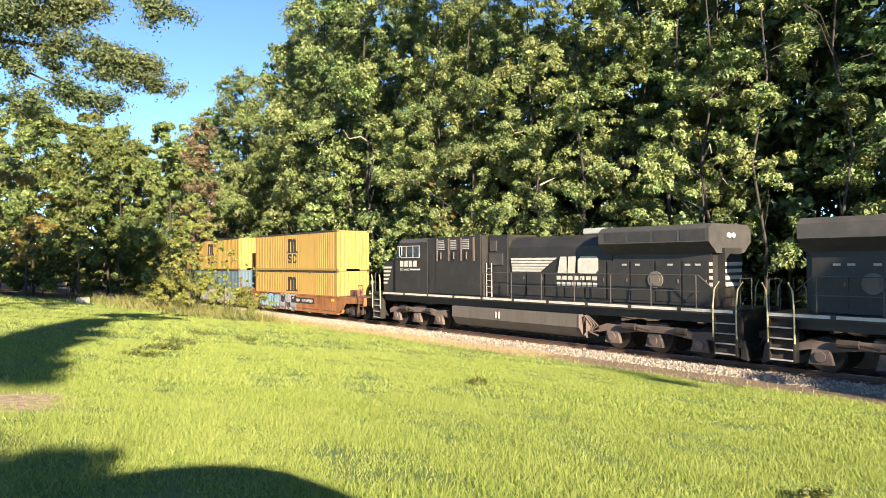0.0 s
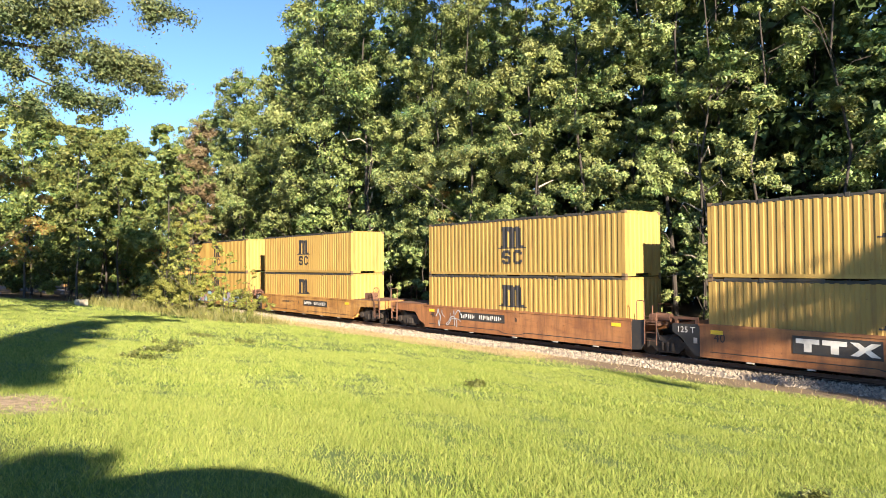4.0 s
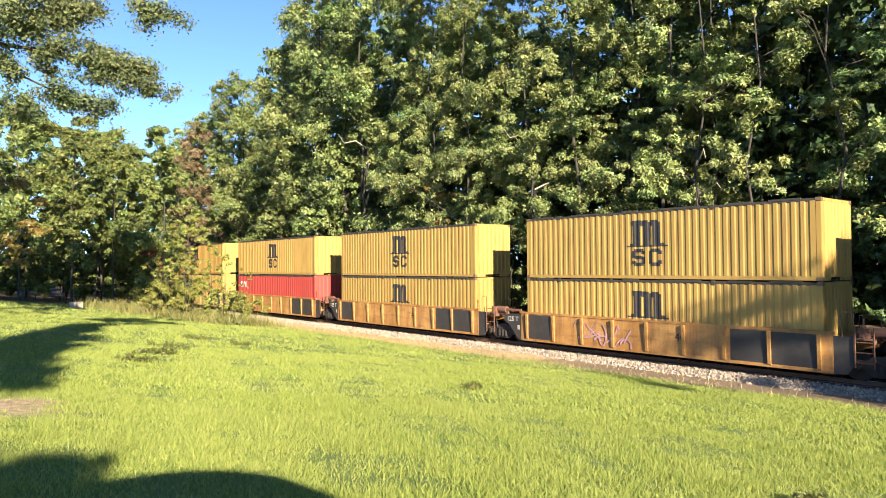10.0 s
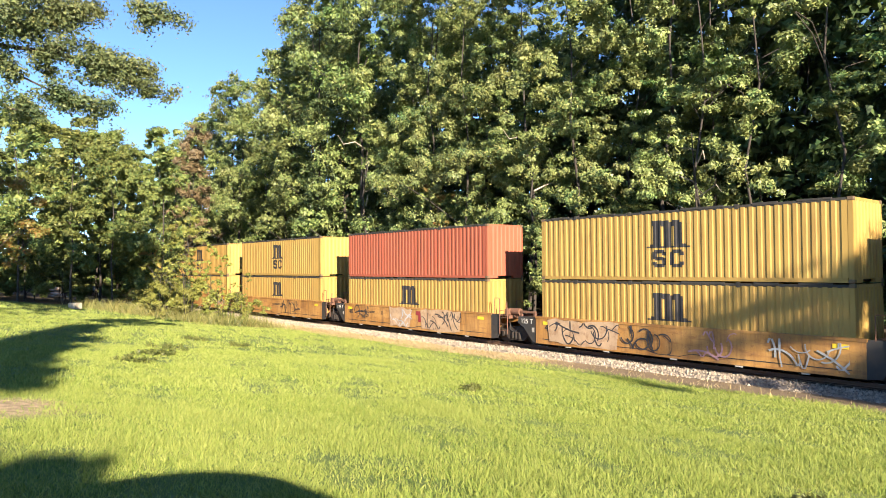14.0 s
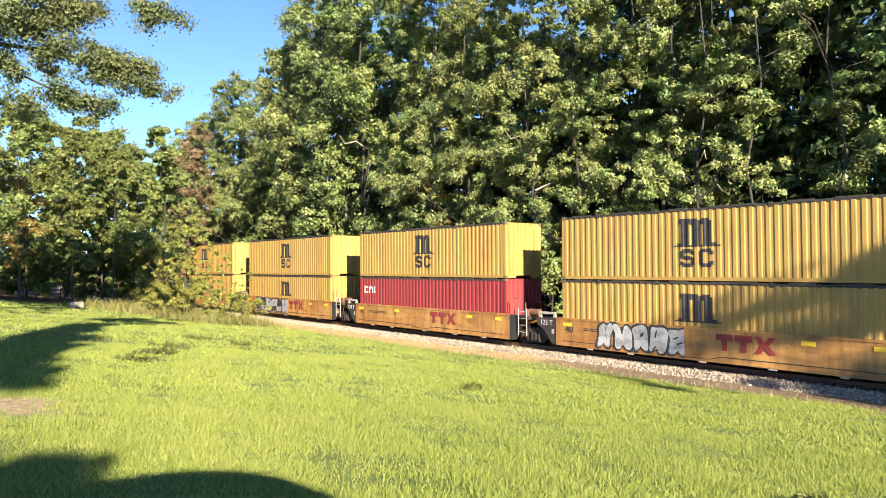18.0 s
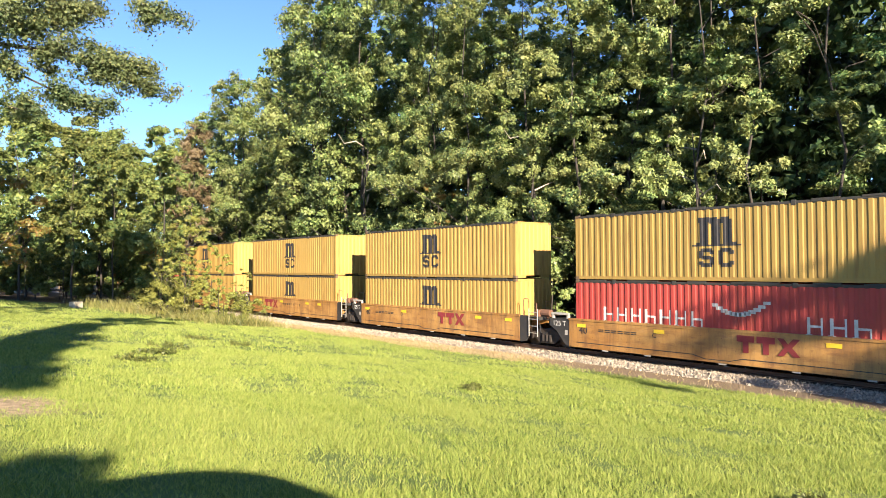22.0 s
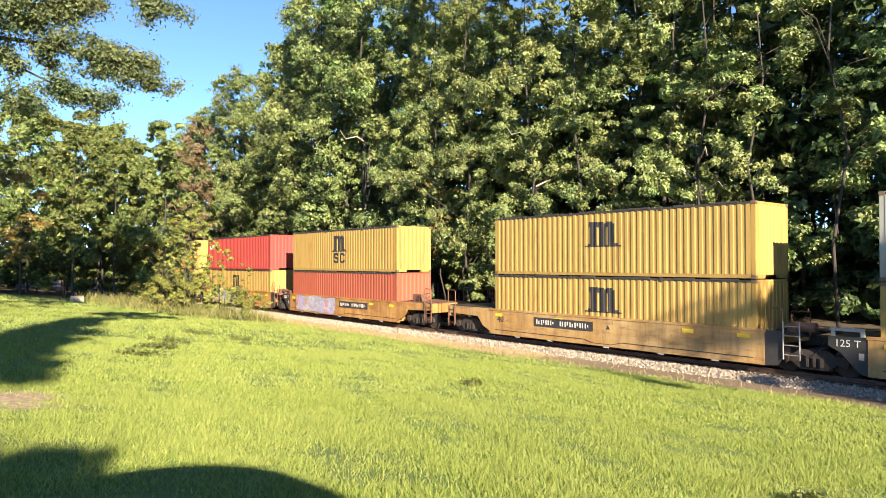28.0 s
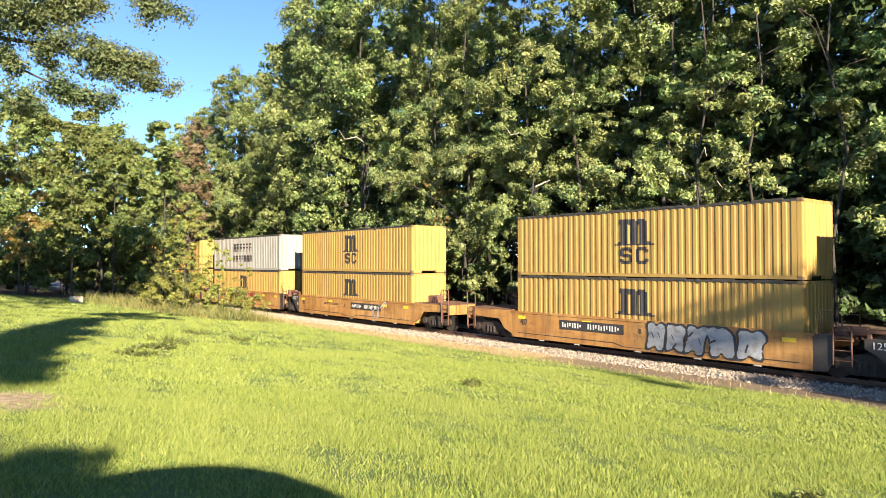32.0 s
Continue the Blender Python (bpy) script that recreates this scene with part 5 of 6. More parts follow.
def well_unit(label, paint, style, front, rear, marks):
    """One well of an articulated car, its origin under its middle at the rail head, running towards +x.
    front, rear: 'joint' (a truck shared with the next well) or 'end' (a platform with a coupler)."""
    ob = thing("well_car", label, "railway car", "well cars of the train")
    ribbed = style == "ribbed"
    top = TOP + (0.1 if ribbed else 0)
    gear = RUSTY if marks.get("rusty") else CAR_BLACK
    for y in (-1, 1):
        key = ("sill", style)
        sill = part("side_sill", tinted(shared(key, lambda: solids("side_sill", [
            block(-6.38, 6.38, -1.30, -1.25, LOW, top), block(-6.42, 6.42, -1.325, -1.2, top - 0.1, top, 0.015), block(-6.3, 6.3, -1.325, -1.15, LOW, LOW + 0.09, 0.015)])), paint), None, ob, m=pose(0, 0, 0, 0, 0, 0 if y < 0 else 180))
        if ribbed:
            rib = shared("rib", lambda: solids("rib", [prism([(-1.30, LOW + 0.02), (-1.30, top - 0.1), (-1.40, top - 0.1), (-1.40, top - 0.2), (-1.36, LOW + 0.12)], -0.05, 0.05, "x")]))
            for k in range(9):
                part("rib", tinted(rib, paint), None, ob, m=pose((-6.0 + k * 1.5) * -y, 0, 0, 0, 0, 0 if y < 0 else 180))
        else:
            rub = shared("rub", lambda: solids("rub_line", [block(-6.0, -0.9, -1.311, -1.30, 0.36, 0.385), block(0.9, 6.0, -1.311, -1.30, 0.36, 0.385), prism([(-0.9, 0.36), (-0.9, 0.385), (-0.45, 0.27), (-0.45, 0.245)], -1.311, -1.30), prism([(0.45, 0.245), (0.45, 0.27), (0.9, 0.385), (0.9, 0.36)], -1.311, -1.30), block(-0.45, 0.45, -1.311, -1.30, 0.245, 0.27)]))
            part("rub_line", tinted(rub, CAR_BLACK), None, ob, m=pose(0, 0, 0, 0, 0, 0 if y < 0 else 180))
            tab = shared("tab", lambda: solids("drain_tab", [block(-0.13, 0.13, -1.335, -1.25, LOW - 0.05, LOW, 0.01)]))
            for k in (-4.6, -2.7, 0.2, 2.6, 4.7):
                part("drain_tab", tinted(tab, STEEL_WHITE), None, sill, m=pose(k, 0, 0))
    part("well_floor", tinted(shared("wfloor", lambda: solids("well_floor", [block(x, x + 0.5, -1.25, 1.25, 0.2, 0.31) for x in (-6.2, -3.2, -0.25, 2.7, 5.7)])), paint), None, ob)
    for way in (-1, 1):
        kind = front if way > 0 else rear
        turn = pose(0, 0, 0) if way > 0 else pose(0, 0, 0, 0, 0, 180)
        bulk = shared("bulk", lambda: solids("bulkhead", [block(6.24, 6.34, -1.25, 1.25, 0.25, 1.22), prism([(6.34, 0.55), (6.34, 1.2), (7.35, 1.2), (7.35, 0.98), (6.75, 0.86)], -0.5, 0.5)]))
        part("bulkhead", tinted(bulk, paint), None, ob, m=turn)
        if kind == "joint":
            wing = shared("wing", lambda: solids("end_wing", [prism([(6.38, 0.16), (6.38, 1.29), (7.45, 1.27), (7.45, 0.98), (7.1, 0.78), (6.62, 0.22)], -1.28, -1.23)]))
            panel = shared("endpanel", lambda: solids("end_panel", [prism([(6.38, 0.16), (6.38, 1.31), (6.93, 1.31), (6.93, 0.45), (6.78, 0.2)], -1.29, -1.24)]))
            for side in (-1, 1):
                part("end_wing", tinted(wing if way < 0 else panel, CAR_BLACK), None, ob, m=Matrix.Diagonal((way, -side, 1, 1)))
            if way < 0:
                part("rail_beam", tinted(shared("beam", lambda: solids("rail_beam", [block(6.5, 7.45, -1.2, -1.1, 1.42, 1.52, 0.015), block(6.5, 6.6, -1.2, -1.1, 1.26, 1.42), block(7.3, 7.4, -1.2, -1.1, 1.26, 1.42)])), STEEL_WHITE if not marks.get("rusty") else RUSTY), None, ob, m=Matrix.Diagonal((-1, 1, 1, 1)))
            part("platform", tinted(shared("plat", lambda: solids("platform", [block(6.4, 7.45, -1.2, 1.2, 1.22, 1.26), block(7.4, 7.45, -1.2, 1.2, 1.12, 1.26)])), gear), None, ob, m=turn)
        else:
            nose = shared("nose", lambda: solids("end_sill", [prism([(6.38, 0.30), (6.38, 1.33), (9.3, 1.33), (9.3, 0.98), (7.2, 0.92), (6.85, 0.5)], y, y + 0.06) for y in (-1.30, 1.24)] + [block(6.4, 9.3, -0.3, 0.3, 0.85, 1.2), block(9.22, 9.32, -1.3, 1.3, 0.85, 1.33)]))
            part("end_sill", tinted(nose, paint), None, ob, m=turn)
            part("platform", tinted(shared("plat2", lambda: solids("platform", [block(6.4, 9.3, -1.24, 1.24, 1.335, 1.365)])), gear), None, ob, m=turn)
            coupler(ob, way * 9.55, way)
            for y in (-1.35, 1.35):
                rails = shared(("erail", y), lambda: solids("hand_rail", [tube([(8.75, y, 0.45), (8.75, y, 2.05), (8.8, y, 2.1), (9.25, y, 2.1), (9.3, y, 2.05), (9.3, y, 0.45), (8.75, y, 0.45)], 0.019)]))
                part("hand_rail", tinted(rails, RUSTY), None, ob, m=turn)
            ladder(ob, way * 9.05 - 0.21, 0.35, 1.3, -1.34, RUSTY)
            box = shared("bbox", lambda: solids("brake_box", [block(7.1, 7.7, -0.9, -0.3, 1.365, 1.75, 0.03)]))
            part("brake_box", tinted(box, RUSTY), None, ob, m=turn)
            hand = shared("bwheel", lambda: solids("brake_wheel", [tube([(8.75 + 0.26 * math.cos(k * 0.5236), -1.2, 1.85 + 0.26 * math.sin(k * 0.5236)) for k in range(13)], 0.02, 5), tube([(8.5, -1.2, 1.85), (9.0, -1.2, 1.85)], 0.015, 5), tube([(8.75, -1.2, 1.365), (8.75, -1.2, 2.1)], 0.02, 5)]))
            part("brake_wheel", tinted(hand, RUSTY), None, ob, m=turn)
    # right-hand end: ladder, brake stand and rails; the shared truck
    if front == "joint":
        ladder(ob, 6.98, 0.42, 1.62, -1.33, RUSTY if marks.get("rusty", True) else STEEL_WHITE, 0.5)
        stand = shared("stand", lambda: solids("brake_stand", [block(6.95, 7.25, -1.0, -0.6, 1.26, 1.55, 0.03), tube([(7.1, -0.98, 1.26), (7.1, -0.98, 1.85)], 0.025)]))
        part("cross_rail", tinted(shared("cross", lambda: solids("cross_rail", [tube([(6.6, 0.2, 1.24), (6.6, 0.2, 1.85), (7.2, 0.2, 1.85), (7.2, 0.2, 1.24)], 0.022)])), RUSTY), None, ob)
        part("brake_stand", tinted(stand, RUSTY), None, ob)
        hose(ob, 7.3, CAR_BLACK)
        drum = shared("drum", lambda: solids("brake_cylinder", [tube([(7.15, -0.75, 1.42), (7.75, -0.75, 1.42)], 0.16, 12), tube([(7.75, -0.75, 1.42), (8.15, -0.75, 1.38)], 0.035, 6), block(7.3, 7.36, -0.8, -0.7, 1.2, 1.42), block(7.55, 7.61, -0.8, -0.7, 1.2, 1.42)]))
        part("brake_cylinder", tinted(drum, RUSTY), None, ob)
        grab = shared("grab", lambda: solids("hand_rail", [tube([(6.62, -1.28, 1.28), (6.62, -1.28, 2.0), (6.66, -1.28, 2.04), (6.9, -1.28, 2.04), (6.94, -1.28, 2.0), (6.94, -1.28, 1.28)], 0.018)]))
        part("hand_rail", tinted(grab, RUSTY), None, ob)
        truck(ob, P_IN / 2)
        part("articulation", tinted(shared("artic", lambda: solids("articulation", [block(7.0, 8.6, -0.28, 0.28, 0.82, 1.12, 0.04)])), UNDER), None, ob)
    else:
        truck(ob, 7.95)
    if rear == "end":
        truck(ob, -7.95)
    # lettering
    if rear == "joint":
        part("lettering", words("125 T", 0.3, LOGO_WHITE), None, ob, m=pose(-6.92, -1.292, 1.07))
        part("data_plate", tinted(shared("dplate", lambda: solids("data_plate", [block(-0.07, 0.07, -0.004, 0, -0.1, 0.1)])), STEEL_WHITE), None, ob, m=pose(-6.55, -1.292, 0.72))
    if not marks.get("hide40"):
        part("lettering", words("40", 0.42, LOGO), None, ob, m=pose(1.35 if ribbed else -5.65, -1.312, 0.86))
    if marks.get("letter"):
        part("lettering", words(marks["letter"], 0.26, LOGO), None, ob, m=pose(marks.get("letter_x", 1.4), -1.312, 0.9))
        part("small_print", tinted(shared("print", lambda: solids("small_print", [block(-0.9 + i * 0.3, -0.9 + i * 0.3 + 0.24, -0.003, 0, z, z + 0.035) for i in range(6) for z in (0.0, 0.07)])), CAR_BLACK), None, ob, m=pose(marks.get("letter_x", 1.4) - 1.6, -1.308, 0.86))
    if "number" in marks:
        number_panel(ob, marks["number"])
    if "badge" in marks:
        badge(ob, marks["badge"], LOGO_WHITE if marks.get("badge_panel") else MAROON, marks.get("badge_panel"))
    for k in marks.get("patch", ()):
        part("reflector", tinted(shared("refl", lambda: solids("reflector", [block(-0.22, 0.22, -0.004, 0, -0.07, 0.07)])), REFLECT), None, ob, "yellow reflector", m=pose(k, -1.312, 1.06))
    if "dark_panels" in marks:
        for a, b in marks["dark_panels"]:
            part("dark_panel", solids("dark_panel", [block(a, b, -1.307, -1.301, LOW + 0.12, top - 0.12)]), CAR_BLACK, ob, "black painted panel")
    for i, said in enumerate(marks.get("spray", ())):
        spray(ob, marks["seed"] * 7 + i, *said)
    return ob


REFLECT = plain("yellow_reflector", (0.75, 0.5, 0.03), 0.4)
TONE = {
    "blue": plain("spray_sky_blue", (0.27, 0.44, 0.54), 0.5), "pink": plain("spray_pink", (0.42, 0.24, 0.26), 0.55, worn=0.35, dirty=0.7), "teal": plain("spray_teal", (0.12, 0.42, 0.38), 0.5),
    "silver": plain("spray_silver", (0.31, 0.325, 0.335), 0.45, dirty=0.6), "lilac": plain("spray_lilac", (0.33, 0.29, 0.42), 0.5), "maroon": plain("spray_maroon", (0.28, 0.05, 0.06), 0.5),
    "white": plain("spray_white", (0.43, 0.44, 0.45), 0.5, dirty=0.6), "black": plain("spray_black", (0.03, 0.03, 0.035), 0.5), "green": plain("spray_green", (0.16, 0.30, 0.16), 0.5),
    "cream": plain("spray_cream", (0.42, 0.29, 0.18), 0.6, worn=0.35, dirt=(0.2, 0.1, 0.05), dirty=0.8)}


# ---- the train ----
MOVERS = []  # (thing, x, y, z, turn) at the clip's start


def mover(ob, x, y=TRACK_Y, z=0.0, rz=0.0):
    ob.matrix_basis = pose(x, y, z, 0, 0, rz)
    MOVERS.append((ob, x, y, z, rz))


T = TONE
PAINTS = {"Y": ("yellow", YELLOW), "R": ("red", RED), "O": ("faded orange-red", ORANGE_RED), "M": ("maroon", MAROON), "S": ("rust-red", RUSTRED), "W": ("white", WHITE), "B": ("blue-grey", BLUE)}
# lower box, upper box: paint and marks (e: emblem, l: emblem without its lower part, n: name, c: corner letters, s: script, -: none)
LOADS = ("Yl Ye|B- Ye|Yl Ye|Yl Ye|Yl Ye|Yl Ye|Yl Ye|Yl Ye|Yl Rc|Yl Ye|"
         "Yl Ye|Yl Ye|Yl Ye|Rc Ye|Yl Ye|Yl Rc|Yl Ye|Yl O-|Yl Ye|Yl Ye|"
         "Yl Ye|Yl Ye|Mc Ye|Yl Ye|Yl Ye|Yl Ye|Rs Ye|Yl Ye|Yl Ye|Yl Ye|"
         "S- Ye|Yl Ye|Yl Ye|Yl Wn|Yl Yl|S- Ye|Yl Rc|Yl Ye|Yl Ye|Yl Ye|"
         "Yl Ye|Yl Wn|Yl Ye|Yl Ye|Yl Ye").split("|")
MARK = {"e": "emblem", "l": "emblem_low", "n": "name", "c": "corner", "s": "script", "-": ""}
W, K = T["white"], T["black"]
SILVER, CREAM, LILAC, PINK = T["silver"], T["cream"], T["lilac"], T["pink"]
# from, to, fills, outline, old coat behind, thin lines only
SPRAYS = {
    1: [(-5.0, -1.9, (T["blue"], T["blue"]), K), (-1.6, 0.7, (K, SILVER), W)],
    2: [(-5.3, 6.1, (SILVER, W), W, SILVER, True)],
    7: [(-5.6, 0.0, (T["blue"], PINK, LILAC, T["blue"], PINK), K, SILVER), (1.5, 6.0, (T["blue"], LILAC, SILVER), K)],
    6: [(-5.6, -4.4, (K,), K, None, True)], 5: [(-5.4, -3.6, (W, SILVER), W, None, True)],
    12: [(-3.4, -0.8, (PINK,), PINK, None, True)], 11: [(-4.6, -3.2, (K,), K, None, True)], 15: [(-5.0, -3.4, (SILVER, K), K, None, True)],
    17: [(-5.6, -2.2, (CREAM, CREAM), K, CREAM, True), (-2.0, 0.0, (K,), K, None, True), (0.8, 2.4, (PINK,), PINK, None, True), (3.6, 5.8, (SILVER,), SILVER, None, True)],
    18: [(-5.2, -3.9, (K,), K, None, True), (-1.6, 0.2, (CREAM,), W, CREAM, True), (1.2, 4.2, (CREAM,), K, CREAM, True)],
    19: [(0.6, 3.4, (SILVER, K), K, None, True)], 20: [(4.0, 6.0, (W,), W, None, True)],
    22: [(-4.2, -0.6, (SILVER, W), K)], 24: [(-4.6, 0.4, (SILVER, K, SILVER), K)],
    33: [(-5.3, -4.0, (PINK, LILAC), W, None, True)],
    36: [(-5.3, -0.4, (PINK, CREAM, SILVER), W, LILAC, True)],
    37: [(-4.6, 0.5, (SILVER, LILAC, CREAM), W)],
    38: [(-4.9, -0.3, (T["maroon"],), W, W), (-0.2, 3.6, (T["teal"], T["blue"]), K, T["teal"])],
    39: [(-5.6, 3.8, (CREAM, LILAC, T["blue"]), K, SILVER, True)],
    40: [(0.6, 5.0, (SILVER, SILVER), K)], 41: [(2.4, 3.8, (PINK, W), W, None, True)],
}
DARK = {11: [(-6.2, -3.9)], 12: [(-6.2, -4.7), (3.2, 6.0)], 13: [(-6.2, -4.6), (3.2, 6.0)], 14: [(-6.2, -4.6), (3.0, 6.0)], 15: [(3.0, 6.0)]}


# where the leading end of each pair of containers stands at the start
FRONTS = (-37.19, -52.60, -68.12, -83.59, -99.15, -118.96, -134.46, -150.04, -165.72, -181.23, -201.05, -216.46, -232.01, -247.52, -262.92, -282.86, -298.27, -313.82, -329.37, -344.47, -364.31, -379.84, -395.34, -410.92, -426.33, -446.26, -461.80, -477.38, -492.91, -508.68, -528.60, -544.15, -559.62, -575.35, -591.08, -611.02, -626.72, -642.28, -657.85, -673.10, -693.11, -708.66, -724.24, -739.82, -755.40)


def unit_paint(i):
    if 11 <= i <= 15:
        return "ribbed orange-yellow", CAR_PALE if i == 15 else CAR_ORANGE
    if i <= 10 or i in (16, 17):
        return "orange", CAR_RUST if i <= 5 else CAR_ORANGE
    if 31 <= i <= 35:
        return "pale yellow-orange", CAR_PALE
    return "yellow-orange", CAR_ORANGE


def make_train():
    boxes = {}
    for i, load in enumerate(LOADS, 1):
        x = FRONTS[i - 1] - CL / 2
        first, last = i % 5 == 1, i % 5 == 0
        tone, paint = unit_paint(i)
        marks = {"seed": i, "rusty": not (21 <= i <= 35), "patch": () if 11 <= i <= 15 else ((-5.75, 5.7) if i <= 20 else (-5.75, -2.2, 3.7, 5.7))}
        if 11 <= i <= 15:
            marks["dark_panels"] = DARK[i]
        elif first or last:
            flip = 21 <= i <= 35
            if i in (1, 16):
                marks["number"] = 1.75
            elif first:
                marks.update(number=1.75, letter="B" if flip else "A", letter_x=-0.5)
            else:
                marks.update(number=-2.0, letter="A" if flip else "B", letter_x=0.3)
        else:
            k = i % 5
            marks["letter"] = ({2: "C", 3: "D", 4: "E"} if 21 <= i <= 35 else {2: "E", 3: "D", 4: "C"})[k]
            marks["letter_x"] = 1.9
            if i <= 10:
                marks.update(badge=-2.0, badge_panel=True)
            elif i not in (19, 38, 39):
                marks["badge"] = 1.7 if i != 34 else -1.8
                marks["letter_x"] = -2.4 if i != 34 else 4.0
        if i in SPRAYS:
            marks["spray"] = SPRAYS[i]
        if i == 29:
            marks.update(badge=-2.7, letter_x=1.6, patch=(-4.5, -1.1, 2.6, 4.2))
        if i in (2, 7, 16, 17, 38):
            marks["hide40"] = i == 7
        if i in (2, 7, 17, 38, 39):
            marks.pop("badge", None)
        said = "weathered %s well car carrying two stacked containers" % tone
        if i in (2, 7, 17, 18, 24, 36, 37, 38, 39, 40):
            said = "weathered %s well car with sprayed graffiti along its side" % tone
        mover(well_unit(said, paint, "ribbed" if 11 <= i <= 15 else "smooth", "end" if first else "joint", "end" if last else "joint", marks), x)
        for k, code in enumerate(load.split()):
            colour, mat = PAINTS[code[0]]
            key = (code, k)
            if key not in boxes:
                told = {"e": "with a black emblem", "l": "with a black emblem", "n": "with two rows of dark letters", "c": "with small white letters", "s": "with faded white letters", "-": "with plain sides"}[code[1]]
                boxes[key] = container("%s steel container %s, %s" % (colour, told, "low in a well car" if k == 0 else "stacked on top"), mat, MARK[code[1]])
                ob = boxes[key]
            else:
                ob = copy_thing(boxes[key], pose(0, 0, 0))
            mover(ob, x, TRACK_Y, 0.315 + k * (CH + 0.022))


make_train()


# ---- locomotives ----
NS_BLACK = plain("black_locomotive_paint", (0.024, 0.021, 0.018), 0.5, worn=0.3, scale=1.2, dirt=(0.09, 0.068, 0.05), dirty=0.25, stretch=(0.6, 1, 0.6))
NS_GREY = plain("dusty_black_panel", (0.05, 0.045, 0.04), 0.6, scale=1.5, dirt=(0.12, 0.10, 0.08))
TANK = plain("dusty_fuel_tank", (0.115, 0.098, 0.08), 0.7, scale=1.2, stretch=(1, 1, 0.25), dirt=(0.08, 0.065, 0.05), dirty=0.8)
TRUCK_DUST = plain("dusty_truck_steel", (0.14, 0.10, 0.08), 0.85, scale=3, dirt=(0.07, 0.055, 0.045), dirty=0.7)
LOCO_WHITE = plain("white_locomotive_lettering", (0.52, 0.48, 0.40), 0.55)
RAIL_YELLOW = plain("pale_yellow_handrail", (0.48, 0.42, 0.22), 0.6)
DARK_GLASS = plain("dark_cab_glass", (0.02, 0.022, 0.024), 0.08, worn=0.05, dirty=0.1, bump=0.02)
LENS = plain("lamp_lens", (0.8, 0.8, 0.78), 0.15, worn=0.05, dirty=0.05)


def loco_truck(parent, x):
    t = part("truck", solids("truck", [block(-2.4, 2.4, -0.9, 0.9, 0.75, 1.0, 0.04), block(-0.5, 0.5, -1.0, 1.0, 0.55, 1.15, 0.05)]), UNDER, parent, "dusty three-axle truck", m=pose(x, 0, 0))
    fr = [(-2.55, 0.62), (-2.55, 0.86), (-2.2, 0.98), (-1.5, 0.92), (-1.1, 1.02), (1.1, 1.02), (1.5, 0.92), (2.2, 0.98), (2.55, 0.86), (2.55, 0.62), (2.2, 0.7), (1.5, 0.66), (0.6, 0.78), (-0.6, 0.78), (-1.5, 0.66), (-2.2, 0.7)]
    for y, r in ((-1.1, 0), (1.1, 180)):
        part("side_frame", solids("side_frame", [prism(fr, -0.08, 0.08)]), TRUCK_DUST, t, m=pose(0, y, 0, 0, 0, r))
        for k in (-1.85, 0.0, 1.85):
            part("axle_box", solids("axle_box", [prism([(k - 0.36, 0.26), (k - 0.24, 0.72), (k + 0.24, 0.72), (k + 0.36, 0.26)], -0.14, 0.02), disc(k, 0.5, 0.16, -0.2, -0.14, 14)]), TRUCK_DUST, t, m=pose(0, y, 0, 0, 0, r))
        part("brake_cylinder", solids("brake_cylinder", [tube([(-1.35, -0.18, 0.95), (-0.75, -0.18, 0.95)], 0.13, 10), tube([(-0.8, -0.18, 0.95), (-0.2, -0.18, 0.85)], 0.03, 6)]), UNDER, t, m=pose(0, y, 0, 0, 0, r))
        part("brake_cylinder", solids("brake_cylinder", [tube([(0.9, -0.18, 0.92), (1.35, -0.18, 0.92)], 0.12, 10)]), UNDER, t, m=pose(0, y, 0, 0, 0, r))
    for k in (-1.85, 0.0, 1.85):
        for y, r in ((-0.75, 0), (0.75, 180)):
            part("wheel", solids("wheel", [disc(0, 0, 0.53, -0.065, 0.065, 24), disc(0, 0, 0.565, 0.065, 0.095, 24)]), WHEEL, t, m=pose(k, y, 0.53, 0, 0, r))


def bars(x0, x1, z0, z1, n, gap=0.3, y=0.0):
    w = (x1 - x0) / n
    return [block(x0 + i * w, x0 + (i + 1 - gap) * w, y - 0.004, y, z0, z1) for i in range(n)]


